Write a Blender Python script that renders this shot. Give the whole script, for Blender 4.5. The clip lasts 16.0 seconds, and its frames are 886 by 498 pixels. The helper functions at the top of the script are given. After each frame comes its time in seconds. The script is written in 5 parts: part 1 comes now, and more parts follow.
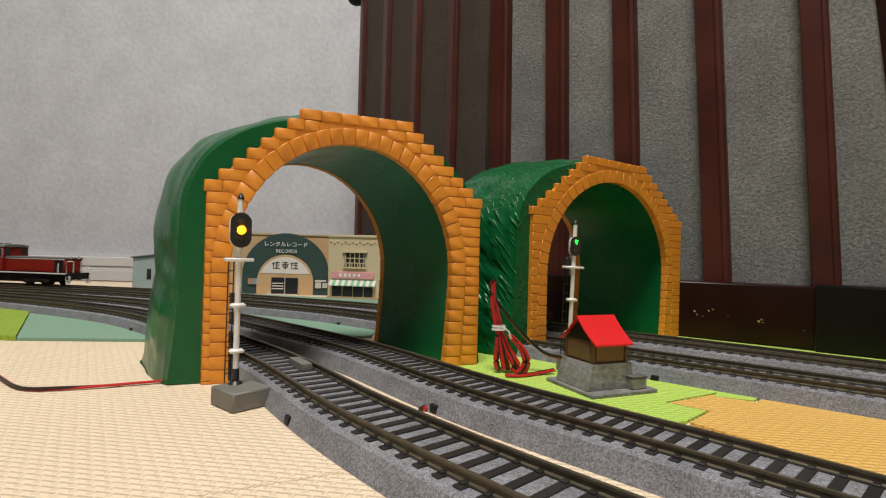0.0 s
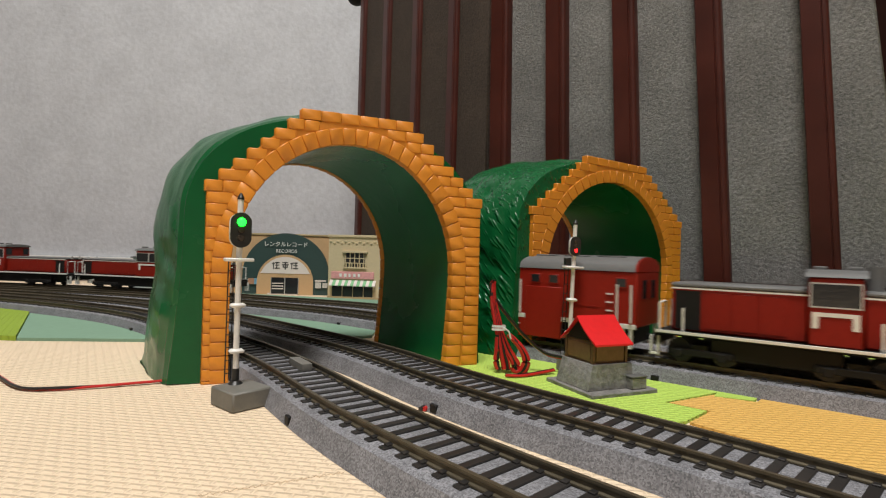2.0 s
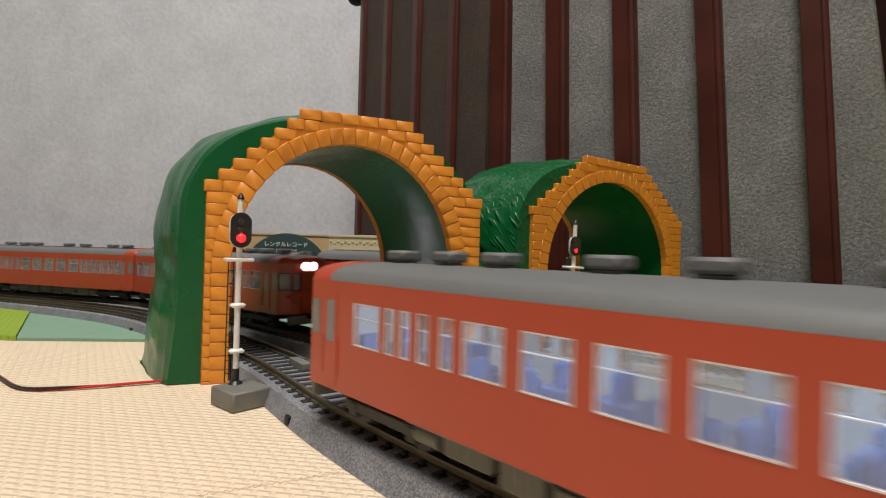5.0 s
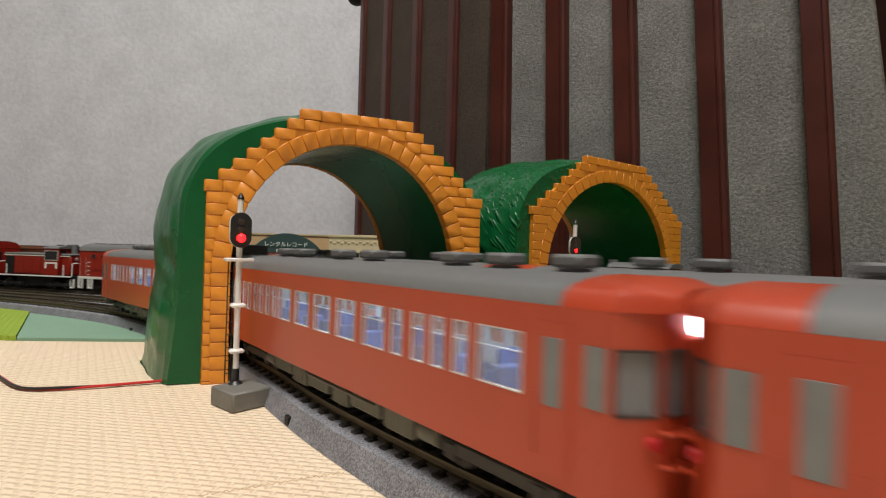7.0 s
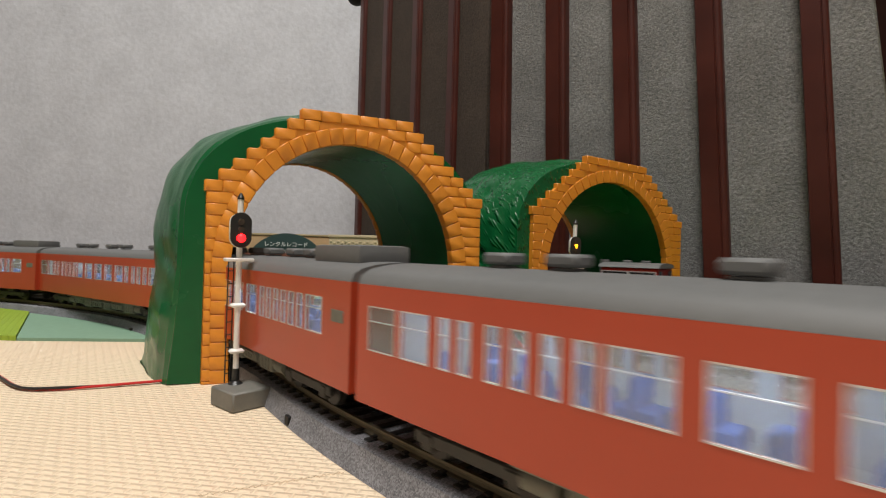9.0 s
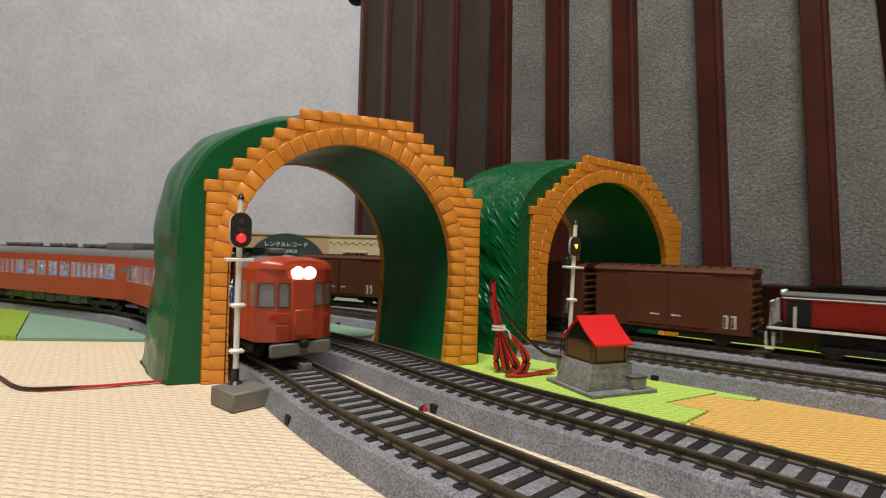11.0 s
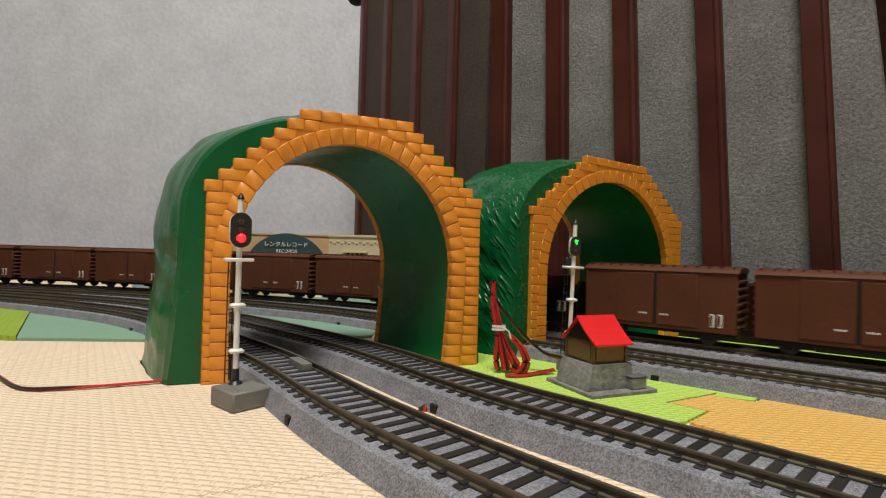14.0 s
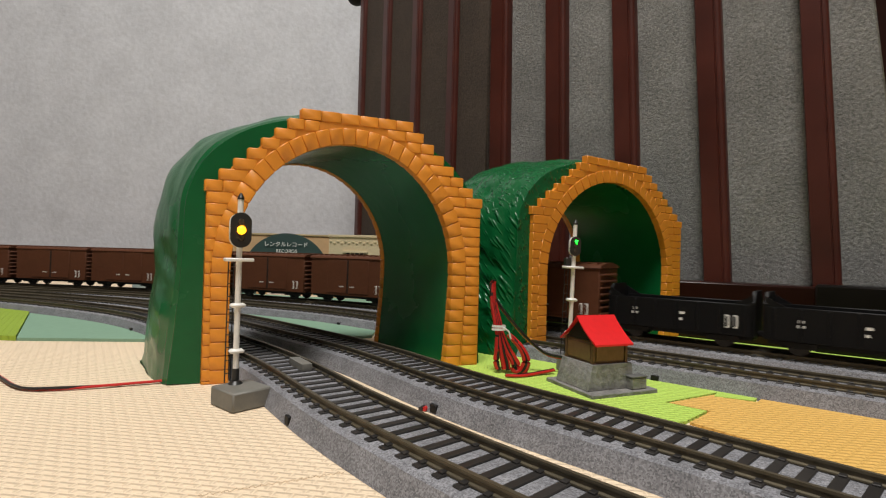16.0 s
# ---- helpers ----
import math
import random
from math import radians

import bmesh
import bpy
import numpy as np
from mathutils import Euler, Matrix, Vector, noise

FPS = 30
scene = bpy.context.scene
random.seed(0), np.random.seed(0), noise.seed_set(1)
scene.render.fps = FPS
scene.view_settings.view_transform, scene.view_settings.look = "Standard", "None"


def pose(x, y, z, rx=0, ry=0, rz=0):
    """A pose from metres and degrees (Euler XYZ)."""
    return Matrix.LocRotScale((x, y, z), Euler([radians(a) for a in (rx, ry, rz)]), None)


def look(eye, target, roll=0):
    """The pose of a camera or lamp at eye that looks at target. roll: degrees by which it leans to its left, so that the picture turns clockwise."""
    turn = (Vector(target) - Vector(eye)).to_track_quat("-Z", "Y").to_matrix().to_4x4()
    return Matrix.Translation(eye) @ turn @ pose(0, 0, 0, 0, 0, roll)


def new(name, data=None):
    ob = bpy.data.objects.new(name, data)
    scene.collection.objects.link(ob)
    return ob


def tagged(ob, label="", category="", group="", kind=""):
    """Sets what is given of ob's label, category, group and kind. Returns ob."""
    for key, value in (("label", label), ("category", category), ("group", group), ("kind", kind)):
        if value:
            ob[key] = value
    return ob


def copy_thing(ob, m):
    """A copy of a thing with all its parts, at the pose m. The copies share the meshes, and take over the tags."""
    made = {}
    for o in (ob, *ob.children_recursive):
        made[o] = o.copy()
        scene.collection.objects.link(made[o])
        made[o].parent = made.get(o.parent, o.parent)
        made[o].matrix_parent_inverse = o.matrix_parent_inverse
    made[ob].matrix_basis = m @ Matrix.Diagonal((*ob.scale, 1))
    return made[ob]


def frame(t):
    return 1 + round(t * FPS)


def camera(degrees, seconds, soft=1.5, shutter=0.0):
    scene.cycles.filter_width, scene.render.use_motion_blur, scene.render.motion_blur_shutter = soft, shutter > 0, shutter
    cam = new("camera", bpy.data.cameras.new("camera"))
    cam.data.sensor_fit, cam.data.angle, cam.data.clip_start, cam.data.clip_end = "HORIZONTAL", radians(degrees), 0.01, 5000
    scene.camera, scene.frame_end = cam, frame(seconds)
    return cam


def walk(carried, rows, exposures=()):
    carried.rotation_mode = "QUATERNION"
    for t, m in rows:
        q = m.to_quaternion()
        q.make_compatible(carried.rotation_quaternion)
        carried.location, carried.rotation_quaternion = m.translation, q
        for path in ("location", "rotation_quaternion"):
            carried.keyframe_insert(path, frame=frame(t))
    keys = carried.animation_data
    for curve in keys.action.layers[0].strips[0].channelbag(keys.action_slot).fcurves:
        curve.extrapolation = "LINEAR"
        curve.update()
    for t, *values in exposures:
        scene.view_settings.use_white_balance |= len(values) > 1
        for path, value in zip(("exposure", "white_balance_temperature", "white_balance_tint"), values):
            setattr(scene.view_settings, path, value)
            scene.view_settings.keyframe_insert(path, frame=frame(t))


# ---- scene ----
cam = camera(81.5, 16.0, soft=1.2, shutter=0.5)
EYE = (0.0, 0.0, 0.060)
walk(cam, [(0.0, look(EYE, (0.0, 1.0, 0.060 + 0.00989), 1.55)), (16.0, look(EYE, (0.0, 1.0, 0.060 + 0.00989), 1.55))],
     exposures=[(0.0, 0.0, 6500, 10), (16.0, 0.0, 6500, 10)])

# One plan unit is 1.2 mm; the layout's plan is drawn in these units.
U = 0.0012
RAIL = 9.0          # rail head above the mats, in units

# ---- light ----
world = bpy.data.worlds.new("world")
scene.world = world
world.use_nodes = True
wn = world.node_tree.nodes
wn["Background"].inputs[0].default_value = (0.9, 0.95, 1.0, 1)
wn["Background"].inputs[1].default_value = 0.01


def area_lamp(name, loc, target, sx, sy, power, colour):
    d = bpy.data.lights.new(name, "AREA")
    d.shape, d.size, d.size_y, d.energy, d.color = "RECTANGLE", sx, sy, power, colour
    ob = new(name, d)
    ob.matrix_world = look(loc, target)
    return ob


# the room's ceiling light, a wide frosted panel over the layout
area_lamp("ceiling_lamp", (-0.12, -0.46, 2.28), (-0.12, -0.46, 0), 0.7, 0.7, 63, (1.0, 0.975, 0.935))

# ---- materials ----
MATS = {}


def material(name, colour, rough=0.5, metal=0.0, vary=0.12, grain=400.0, stain=25.0, bump=0.15, spec=0.5, emit=0.0, alpha=None,
             transmission=0.0, coat=0.0, rand=0.0, bump_dist=0.0004, sss=0.0):
    """A plain surface with variation at two scales, relief and wear."""
    m = bpy.data.materials.new(name)
    m.use_nodes = True
    nt = m.node_tree
    b = nt.nodes["Principled BSDF"]
    lk = nt.links.new
    tc = nt.nodes.new("ShaderNodeTexCoord")
    n1 = nt.nodes.new("ShaderNodeTexNoise")
    n1.inputs["Scale"].default_value = grain
    n1.inputs["Detail"].default_value = 4
    n2 = nt.nodes.new("ShaderNodeTexNoise")
    n2.inputs["Scale"].default_value = stain
    n2.inputs["Detail"].default_value = 5
    lk(tc.outputs["Object"], n1.inputs["Vector"])
    lk(tc.outputs["Object"], n2.inputs["Vector"])
    add = nt.nodes.new("ShaderNodeMath")
    add.operation = "ADD"
    lk(n1.outputs["Fac"], add.inputs[0])
    lk(n2.outputs["Fac"], add.inputs[1])
    rng = nt.nodes.new("ShaderNodeMapRange")
    rng.inputs["From Min"].default_value, rng.inputs["From Max"].default_value = 0.6, 1.4
    rng.inputs["To Min"].default_value, rng.inputs["To Max"].default_value = 1 - vary, 1 + vary
    lk(add.outputs[0], rng.inputs["Value"])
    val = rng.outputs[0]
    if rand:
        oi = nt.nodes.new("ShaderNodeObjectInfo")
        r2 = nt.nodes.new("ShaderNodeMapRange")
        r2.inputs["To Min"].default_value, r2.inputs["To Max"].default_value = 1 - rand, 1 + rand
        lk(oi.outputs["Random"], r2.inputs["Value"])
        mu = nt.nodes.new("ShaderNodeMath")
        mu.operation = "MULTIPLY"
        lk(val, mu.inputs[0])
        lk(r2.outputs[0], mu.inputs[1])
        val = mu.outputs[0]
    vm = nt.nodes.new("ShaderNodeVectorMath")
    vm.operation = "SCALE"
    vm.inputs[0].default_value = colour[:3]
    lk(val, vm.inputs["Scale"])
    lk(vm.outputs[0], b.inputs["Base Color"])
    rr = nt.nodes.new("ShaderNodeMapRange")
    rr.inputs["To Min"].default_value, rr.inputs["To Max"].default_value = max(rough - 0.1, 0.02), min(rough + 0.1, 1)
    lk(n2.outputs["Fac"], rr.inputs["Value"])
    lk(rr.outputs[0], b.inputs["Roughness"])
    b.inputs["Metallic"].default_value = metal
    b.inputs["Specular IOR Level"].default_value = spec
    b.inputs["Coat Weight"].default_value = coat
    b.inputs["Coat Roughness"].default_value = 0.15
    b.inputs["Transmission Weight"].default_value = transmission
    if sss:
        b.inputs["Subsurface Weight"].default_value = sss
        b.inputs["Subsurface Radius"].default_value = (0.003, 0.003, 0.003)
    if alpha is not None:
        b.inputs["Alpha"].default_value = alpha
    if emit:
        b.inputs["Emission Color"].default_value = (*colour[:3], 1)
        b.inputs["Emission Strength"].default_value = emit
    if bump:
        bp = nt.nodes.new("ShaderNodeBump")
        bp.inputs["Strength"].default_value = bump
        bp.inputs["Distance"].default_value = bump_dist
        lk(n1.outputs["Fac"], bp.inputs["Height"])
        lk(bp.outputs[0], b.inputs["Normal"])
    MATS[name] = m
    return m


def speckled(name, dark, light, scale, rough=0.9, bump=0.6, dist=0.0005, sharp=(0.42, 0.6), voronoi=False):
    """Fine grains of two colours: ballast, felt, fabric."""
    m = bpy.data.materials.new(name)
    m.use_nodes = True
    nt = m.node_tree
    lk = nt.links.new
    b = nt.nodes["Principled BSDF"]
    b.inputs["Roughness"].default_value = rough
    tc = nt.nodes.new("ShaderNodeTexCoord")
    n1 = nt.nodes.new("ShaderNodeTexNoise")
    n1.inputs["Scale"].default_value, n1.inputs["Detail"].default_value, n1.inputs["Roughness"].default_value = scale, 6, 0.7
    lk(tc.outputs["Object"], n1.inputs["Vector"])
    src = n1.outputs["Fac"]
    if voronoi:
        v = nt.nodes.new("ShaderNodeTexVoronoi")
        v.inputs["Scale"].default_value = scale
        lk(tc.outputs["Object"], v.inputs["Vector"])
        sp = nt.nodes.new("ShaderNodeSeparateColor")
        lk(v.outputs["Color"], sp.inputs[0])
        src = sp.outputs[0]
    n2 = nt.nodes.new("ShaderNodeTexNoise")
    n2.inputs["Scale"].default_value, n2.inputs["Detail"].default_value = scale / 25, 4
    lk(tc.outputs["Object"], n2.inputs["Vector"])
    rng = nt.nodes.new("ShaderNodeMapRange")
    rng.inputs["From Min"].default_value, rng.inputs["From Max"].default_value = (0.0, 1.0) if voronoi else sharp
    lk(src, rng.inputs["Value"])
    mix = nt.nodes.new("ShaderNodeMix")
    mix.data_type = "RGBA"
    mix.inputs[6].default_value = (*dark, 1)
    mix.inputs[7].default_value = (*light, 1)
    lk(rng.outputs[0], mix.inputs[0])
    r2 = nt.nodes.new("ShaderNodeMapRange")
    r2.inputs["From Min"].default_value, r2.inputs["From Max"].default_value = 0.3, 0.7
    r2.inputs["To Min"].default_value, r2.inputs["To Max"].default_value = 0.82, 1.15
    lk(n2.outputs["Fac"], r2.inputs["Value"])
    vm = nt.nodes.new("ShaderNodeVectorMath")
    vm.operation = "SCALE"
    lk(mix.outputs[2], vm.inputs[0])
    lk(r2.outputs[0], vm.inputs["Scale"])
    lk(vm.outputs[0], b.inputs["Base Color"])
    bp = nt.nodes.new("ShaderNodeBump")
    bp.inputs["Strength"].default_value, bp.inputs["Distance"].default_value = bump, dist
    lk(src, bp.inputs["Height"])
    lk(bp.outputs[0], b.inputs["Normal"])
    MATS[name] = m
    return m


def foam(name, colour):
    """EVA foam mat with a woven embossing of small blocks."""
    m = material(name, colour, rough=0.75, vary=0.07, grain=900, stain=9, bump=0.1)
    nt = m.node_tree
    lk = nt.links.new
    b = nt.nodes["Principled BSDF"]
    tc = nt.nodes.new("ShaderNodeTexCoord")
    mp = nt.nodes.new("ShaderNodeMapping")
    mp.inputs["Rotation"].default_value = (0, 0, radians(8))
    br = nt.nodes.new("ShaderNodeTexBrick")
    br.inputs["Scale"].default_value = 1.0
    br.inputs["Brick Width"].default_value, br.inputs["Row Height"].default_value = 0.0050, 0.0027
    br.inputs["Mortar Size"].default_value, br.inputs["Mortar Smooth"].default_value = 0.00115, 1.0
    br.inputs["Color1"].default_value = br.inputs["Color2"].default_value = (1, 1, 1, 1)
    br.inputs["Mortar"].default_value = (0, 0, 0, 1)
    lk(tc.outputs["Object"], mp.inputs[0])
    lk(mp.outputs[0], br.inputs["Vector"])
    bp = nt.nodes.new("ShaderNodeBump")
    bp.inputs["Strength"].default_value, bp.inputs["Distance"].default_value = 0.75, 0.0011
    lk(br.outputs["Color"], bp.inputs["Height"])
    lk(bp.outputs[0], b.inputs["Normal"])
    return m


foam("beige_foam", (0.86, 0.69, 0.49))
foam("lime_foam", (0.50, 0.72, 0.12))
foam("olive_foam", (0.29, 0.42, 0.035))
material("sage_foam", (0.20, 0.335, 0.235), rough=0.8, vary=0.08, grain=300, stain=12, bump=0.3)
foam("orange_foam", (0.80, 0.48, 0.12))
material("seam_foam", (0.60, 0.46, 0.31), rough=0.9)
speckled("ballast", (0.13, 0.13, 0.142), (0.31, 0.312, 0.335), 2300, bump=0.8, voronoi=True)
material("sleeper_plastic", (0.022, 0.0195, 0.018), rough=0.5, vary=0.3, rand=0.25)
material("rail_steel", (0.125, 0.105, 0.07), rough=0.5, metal=0.55, vary=0.3, grain=150, stain=20)
material("green_plastic", (0.004, 0.10, 0.0285), rough=0.27, vary=0.12, grain=90, stain=14, bump=0.2, bump_dist=0.0015, coat=0.0, spec=0.3, sss=0.0)
def streaked():
    """The green plastic with moulded slanting streaks."""
    m = material("green_streaked", (0.004, 0.10, 0.0285), rough=0.25, vary=0.12, grain=90, stain=14, bump=0, spec=0.35)
    nt = m.node_tree
    tc, mp, n = nt.nodes.new("ShaderNodeTexCoord"), nt.nodes.new("ShaderNodeMapping"), nt.nodes.new("ShaderNodeTexNoise")
    mp.vector_type = "TEXTURE"
    mp.inputs["Rotation"].default_value = Vector((-0.52, 0.36, 0.78)).to_track_quat("Z", "Y").to_euler()
    mp.inputs["Scale"].default_value = (1 / 360, 1 / 360, 1 / 75)
    n.inputs["Scale"].default_value, n.inputs["Detail"].default_value = 1.0, 1
    bp = nt.nodes.new("ShaderNodeBump")
    bp.inputs["Strength"].default_value, bp.inputs["Distance"].default_value = 0.8, 0.0011
    cut = nt.nodes.new("ShaderNodeMapRange")
    cut.interpolation_type = "SMOOTHSTEP"
    cut.inputs["From Min"].default_value, cut.inputs["From Max"].default_value = 0.5, 0.8
    for a, b in ((tc.outputs["Object"], mp.inputs[0]), (mp.outputs[0], n.inputs["Vector"]), (n.outputs["Fac"], cut.inputs["Value"]), (cut.outputs[0], bp.inputs["Height"]),
                 (bp.outputs[0], nt.nodes["Principled BSDF"].inputs["Normal"])):
        nt.links.new(a, b)


streaked()
material("orange_plastic", (0.72, 0.262, 0.022), rough=0.4, vary=0.10, grain=260, stain=30, bump=0.15, rand=0.05)
material("joint_plastic", (0.66, 0.235, 0.02), rough=0.5, vary=0.12)
material("wall_paper", (0.575, 0.595, 0.635), rough=0.85, vary=0.13, grain=120, stain=12, bump=0.5, bump_dist=0.002)
# tone of the unseen walls, set by how much light they bounce
material("room_paper", (0.42, 0.39, 0.36), rough=0.9, vary=0.08, grain=120, stain=7, bump=0.3)
material("white_paint", (0.75, 0.74, 0.71), rough=0.5, vary=0.05)
material("ceiling_board", (0.78, 0.77, 0.74), rough=0.9, vary=0.05)
material("floor_wood", (0.20, 0.12, 0.065), rough=0.4, vary=0.25, grain=60)
material("mahogany", (0.058, 0.012, 0.0073), rough=0.38, vary=0.35, grain=30, stain=12, bump=0.1, coat=0.1, spec=0.35)
material("dark_beam", (0.017, 0.0046, 0.0028), rough=0.3, vary=0.4, grain=40, stain=9, bump=0.08, spec=0.2)
material("block_black", (0.0065, 0.005, 0.0042), rough=0.35, vary=0.3, grain=40, stain=9, bump=0.08, spec=0.2)
speckled("grey_felt", (0.118, 0.120, 0.113), (0.288, 0.286, 0.276), 480, bump=0.9, dist=0.0013, sharp=(0.32, 0.72))
speckled("brown_felt", (0.030, 0.0195, 0.013), (0.074, 0.053, 0.038), 480, bump=0.8, dist=0.0012, sharp=(0.36, 0.66))
material("worn_chip", (0.36, 0.24, 0.12), rough=0.7, vary=0.4, grain=900)
material("grey_plastic", (0.17, 0.165, 0.145), rough=0.55, vary=0.15)
material("signal_black", (0.016, 0.016, 0.015), rough=0.4)
material("signal_white", (0.78, 0.77, 0.73), rough=0.4, vary=0.04)
material("red_roof", (0.75, 0.015, 0.018), rough=0.4, vary=0.06)
material("hut_brown", (0.13, 0.063, 0.03), rough=0.5, vary=0.25)
material("hut_window", (0.16, 0.085, 0.045), rough=0.25, vary=0.2)
material("hut_stone", (0.20, 0.195, 0.185), rough=0.8, vary=0.42, grain=420, stain=130, bump=0.7, bump_dist=0.0012)
material("hut_stone_dark", (0.10, 0.10, 0.095), rough=0.8, vary=0.3)
material("wire_red", (0.55, 0.02, 0.018), rough=0.35)
material("wire_black", (0.015, 0.013, 0.013), rough=0.35)
material("tie_white", (0.8, 0.8, 0.78), rough=0.5)
material("shop_green", (0.028, 0.062, 0.058), rough=0.6, vary=0.1)
material("shop_tan", (0.58, 0.38, 0.20), rough=0.7, vary=0.06)
material("shop_white", (0.76, 0.70, 0.66), rough=0.7, vary=0.04)
material("shop_cream", (0.62, 0.52, 0.33), rough=0.7, vary=0.08)
material("shop_cream_dark", (0.42, 0.33, 0.18), rough=0.7, vary=0.08)
material("ink_black", (0.02, 0.02, 0.02), rough=0.6)
material("ink_white", (0.82, 0.83, 0.80), rough=0.6)
material("dark_glass", (0.02, 0.022, 0.025), rough=0.12)
material("poster_blue", (0.18, 0.42, 0.60), rough=0.5, vary=0.35, grain=500)
material("poster_brown", (0.45, 0.25, 0.16), rough=0.5, vary=0.35, grain=500)
material("poster_grey", (0.55, 0.55, 0.52), rough=0.5, vary=0.35, grain=500)
material("sign_pink", (0.75, 0.36, 0.36), rough=0.5, vary=0.2)
material("awning_green", (0.22, 0.50, 0.25), rough=0.6)
material("awning_blue", (0.15, 0.33, 0.72), rough=0.6)
material("shed_grey", (0.36, 0.42, 0.42), rough=0.6, vary=0.15)
material("dmu_red", (0.42, 0.053, 0.020), rough=0.36, vary=0.06, grain=60, stain=12, coat=0.08)
material("roof_grey", (0.14, 0.142, 0.14), rough=0.6, vary=0.08)
material("under_grey", (0.15, 0.152, 0.125), rough=0.65, vary=0.2)
material("under_dark", (0.035, 0.034, 0.03), rough=0.6, vary=0.3)
material("under_black", (0.011, 0.0105, 0.010), rough=0.6, vary=0.2, spec=0.25)
material("seat_blue", (0.045, 0.13, 0.42), rough=0.6)
material("cabin_cream", (0.44, 0.47, 0.52), rough=0.6)
material("alu", (0.65, 0.66, 0.66), rough=0.35, metal=0.6)
material("lamp_white", (0.92, 0.90, 1.0), emit=9.0, bump=0)
material("interior_lamp", (0.76, 0.89, 1.0), emit=15.0, bump=0)
material("tail_red", (0.45, 0.01, 0.015), emit=0.03, bump=0)
material("led_green", (0.01, 1.0, 0.03), emit=5.0, bump=0)
material("led_yellow", (1.0, 0.36, 0.01), emit=4.0, bump=0)
material("led_red", (1.0, 0.008, 0.01), emit=5.0, bump=0)
material("loco_red", (0.235, 0.0125, 0.0062), rough=0.42, vary=0.1, spec=0.25)
material("plow_red", (0.285, 0.0155, 0.0072), rough=0.45, vary=0.1, spec=0.25)
material("line_white", (0.76, 0.75, 0.70), rough=0.5)
material("wagon_brown", (0.097, 0.034, 0.0155), rough=0.6, spec=0.2, vary=0.12, stain=40)
material("hopper_black", (0.005, 0.005, 0.0055), rough=0.5, spec=0.2)
material("wheel_steel", (0.045, 0.042, 0.04), rough=0.45, metal=0.5)
g = material("pane", (0.85, 0.9, 0.92), rough=0.04, bump=0, vary=0.02, alpha=0.13)
material("cab_glass", (0.16, 0.17, 0.175), rough=0.1, vary=0.3, grain=90, stain=40, bump=0)
material("led_off_glass", (0.05, 0.04, 0.03), rough=0.2)

# ---- building helpers (all in plan units) ----


def finish(bm, name, mat_name):
    bmesh.ops.scale(bm, vec=(U, U, U), verts=bm.verts)
    me = bpy.data.meshes.new(name)
    bm.to_mesh(me)
    bm.free()
    for mn in (mat_name if isinstance(mat_name, (list, tuple)) else [mat_name]):
        me.materials.append(MATS[mn])
    return me


def smooth(ob, angle=40):
    me = ob.data
    for p in me.polygons:
        p.use_smooth = True
    me.set_sharp_from_angle(angle=radians(angle))
    return ob


def part(name, bm, mat_name, parent, label="", angle=40):
    ob = new(name, finish(bm, name, mat_name))
    ob.parent = parent
    smooth(ob, angle)
    if label:
        ob["label"] = label
    return ob


def thing(name, m, label, category, group="", kind=""):
    ob = new(name)
    ob.empty_display_size = 0.01
    ob.matrix_world = m
    return tagged(ob, label, category, group, kind)


def solid(name, bm, mat_name, label, category, group="", kind="", angle=40):
    ob = new(name, finish(bm, name, mat_name))
    smooth(ob, angle)
    return tagged(ob, label, category, group, kind)


def upose(x, y, z, rx=0, ry=0, rz=0):
    return pose(x * U, y * U, z * U, rx, ry, rz)


def box(bm, x0, x1, y0, y1, z0, z1, bevel=0.0, m=None, seg=1):
    r = bmesh.ops.create_cube(bm, size=1)
    vs = r["verts"]
    for v in vs:
        v.co = Vector((x0 + (v.co.x + 0.5) * (x1 - x0), y0 + (v.co.y + 0.5) * (y1 - y0), z0 + (v.co.z + 0.5) * (z1 - z0)))
    if bevel:
        es = list({e for v in vs for e in v.link_edges})
        r = bmesh.ops.bevel(bm, geom=es, offset=bevel, segments=seg, profile=0.7, affect="EDGES", clamp_overlap=True)
        vs = list({v for f in r["faces"] for v in f.verts} | {v for v in vs if v.is_valid})
    if m is not None:
        for v in vs:
            v.co = m @ v.co
    return vs


def cyl(bm, p, q, r, r2=None, seg=12):
    p, q = Vector(p), Vector(q)
    d = q - p
    m = Matrix.Translation((p + q) / 2) @ d.to_track_quat("Z", "Y").to_matrix().to_4x4()
    return bmesh.ops.create_cone(bm, cap_ends=True, segments=seg, radius1=r, radius2=r if r2 is None else r2, depth=d.length, matrix=m)["verts"]


def ball(bm, c, r, sx=1, sy=1, sz=1, seg=12):
    m = Matrix.Translation(c) @ Matrix.Diagonal((sx, sy, sz, 1))
    return bmesh.ops.create_uvsphere(bm, u_segments=seg, v_segments=max(6, seg // 2), radius=r, matrix=m)["verts"]


def tube(bm, pts, r, seg=8):
    pts = [Vector(p) for p in pts]
    rings = []
    for i, p in enumerate(pts):
        t = (pts[min(i + 1, len(pts) - 1)] - pts[max(i - 1, 0)]).normalized()
        q = t.to_track_quat("Z", "Y")
        rings.append([bm.verts.new(p + q @ Vector((r * math.cos(a), r * math.sin(a), 0))) for a in (2 * math.pi * k / seg for k in range(seg))])
    for a, b in zip(rings, rings[1:]):
        for k in range(seg):
            bm.faces.new((a[k], a[(k + 1) % seg], b[(k + 1) % seg], b[k]))
    bm.faces.new(rings[0][::-1])
    bm.faces.new(rings[-1])


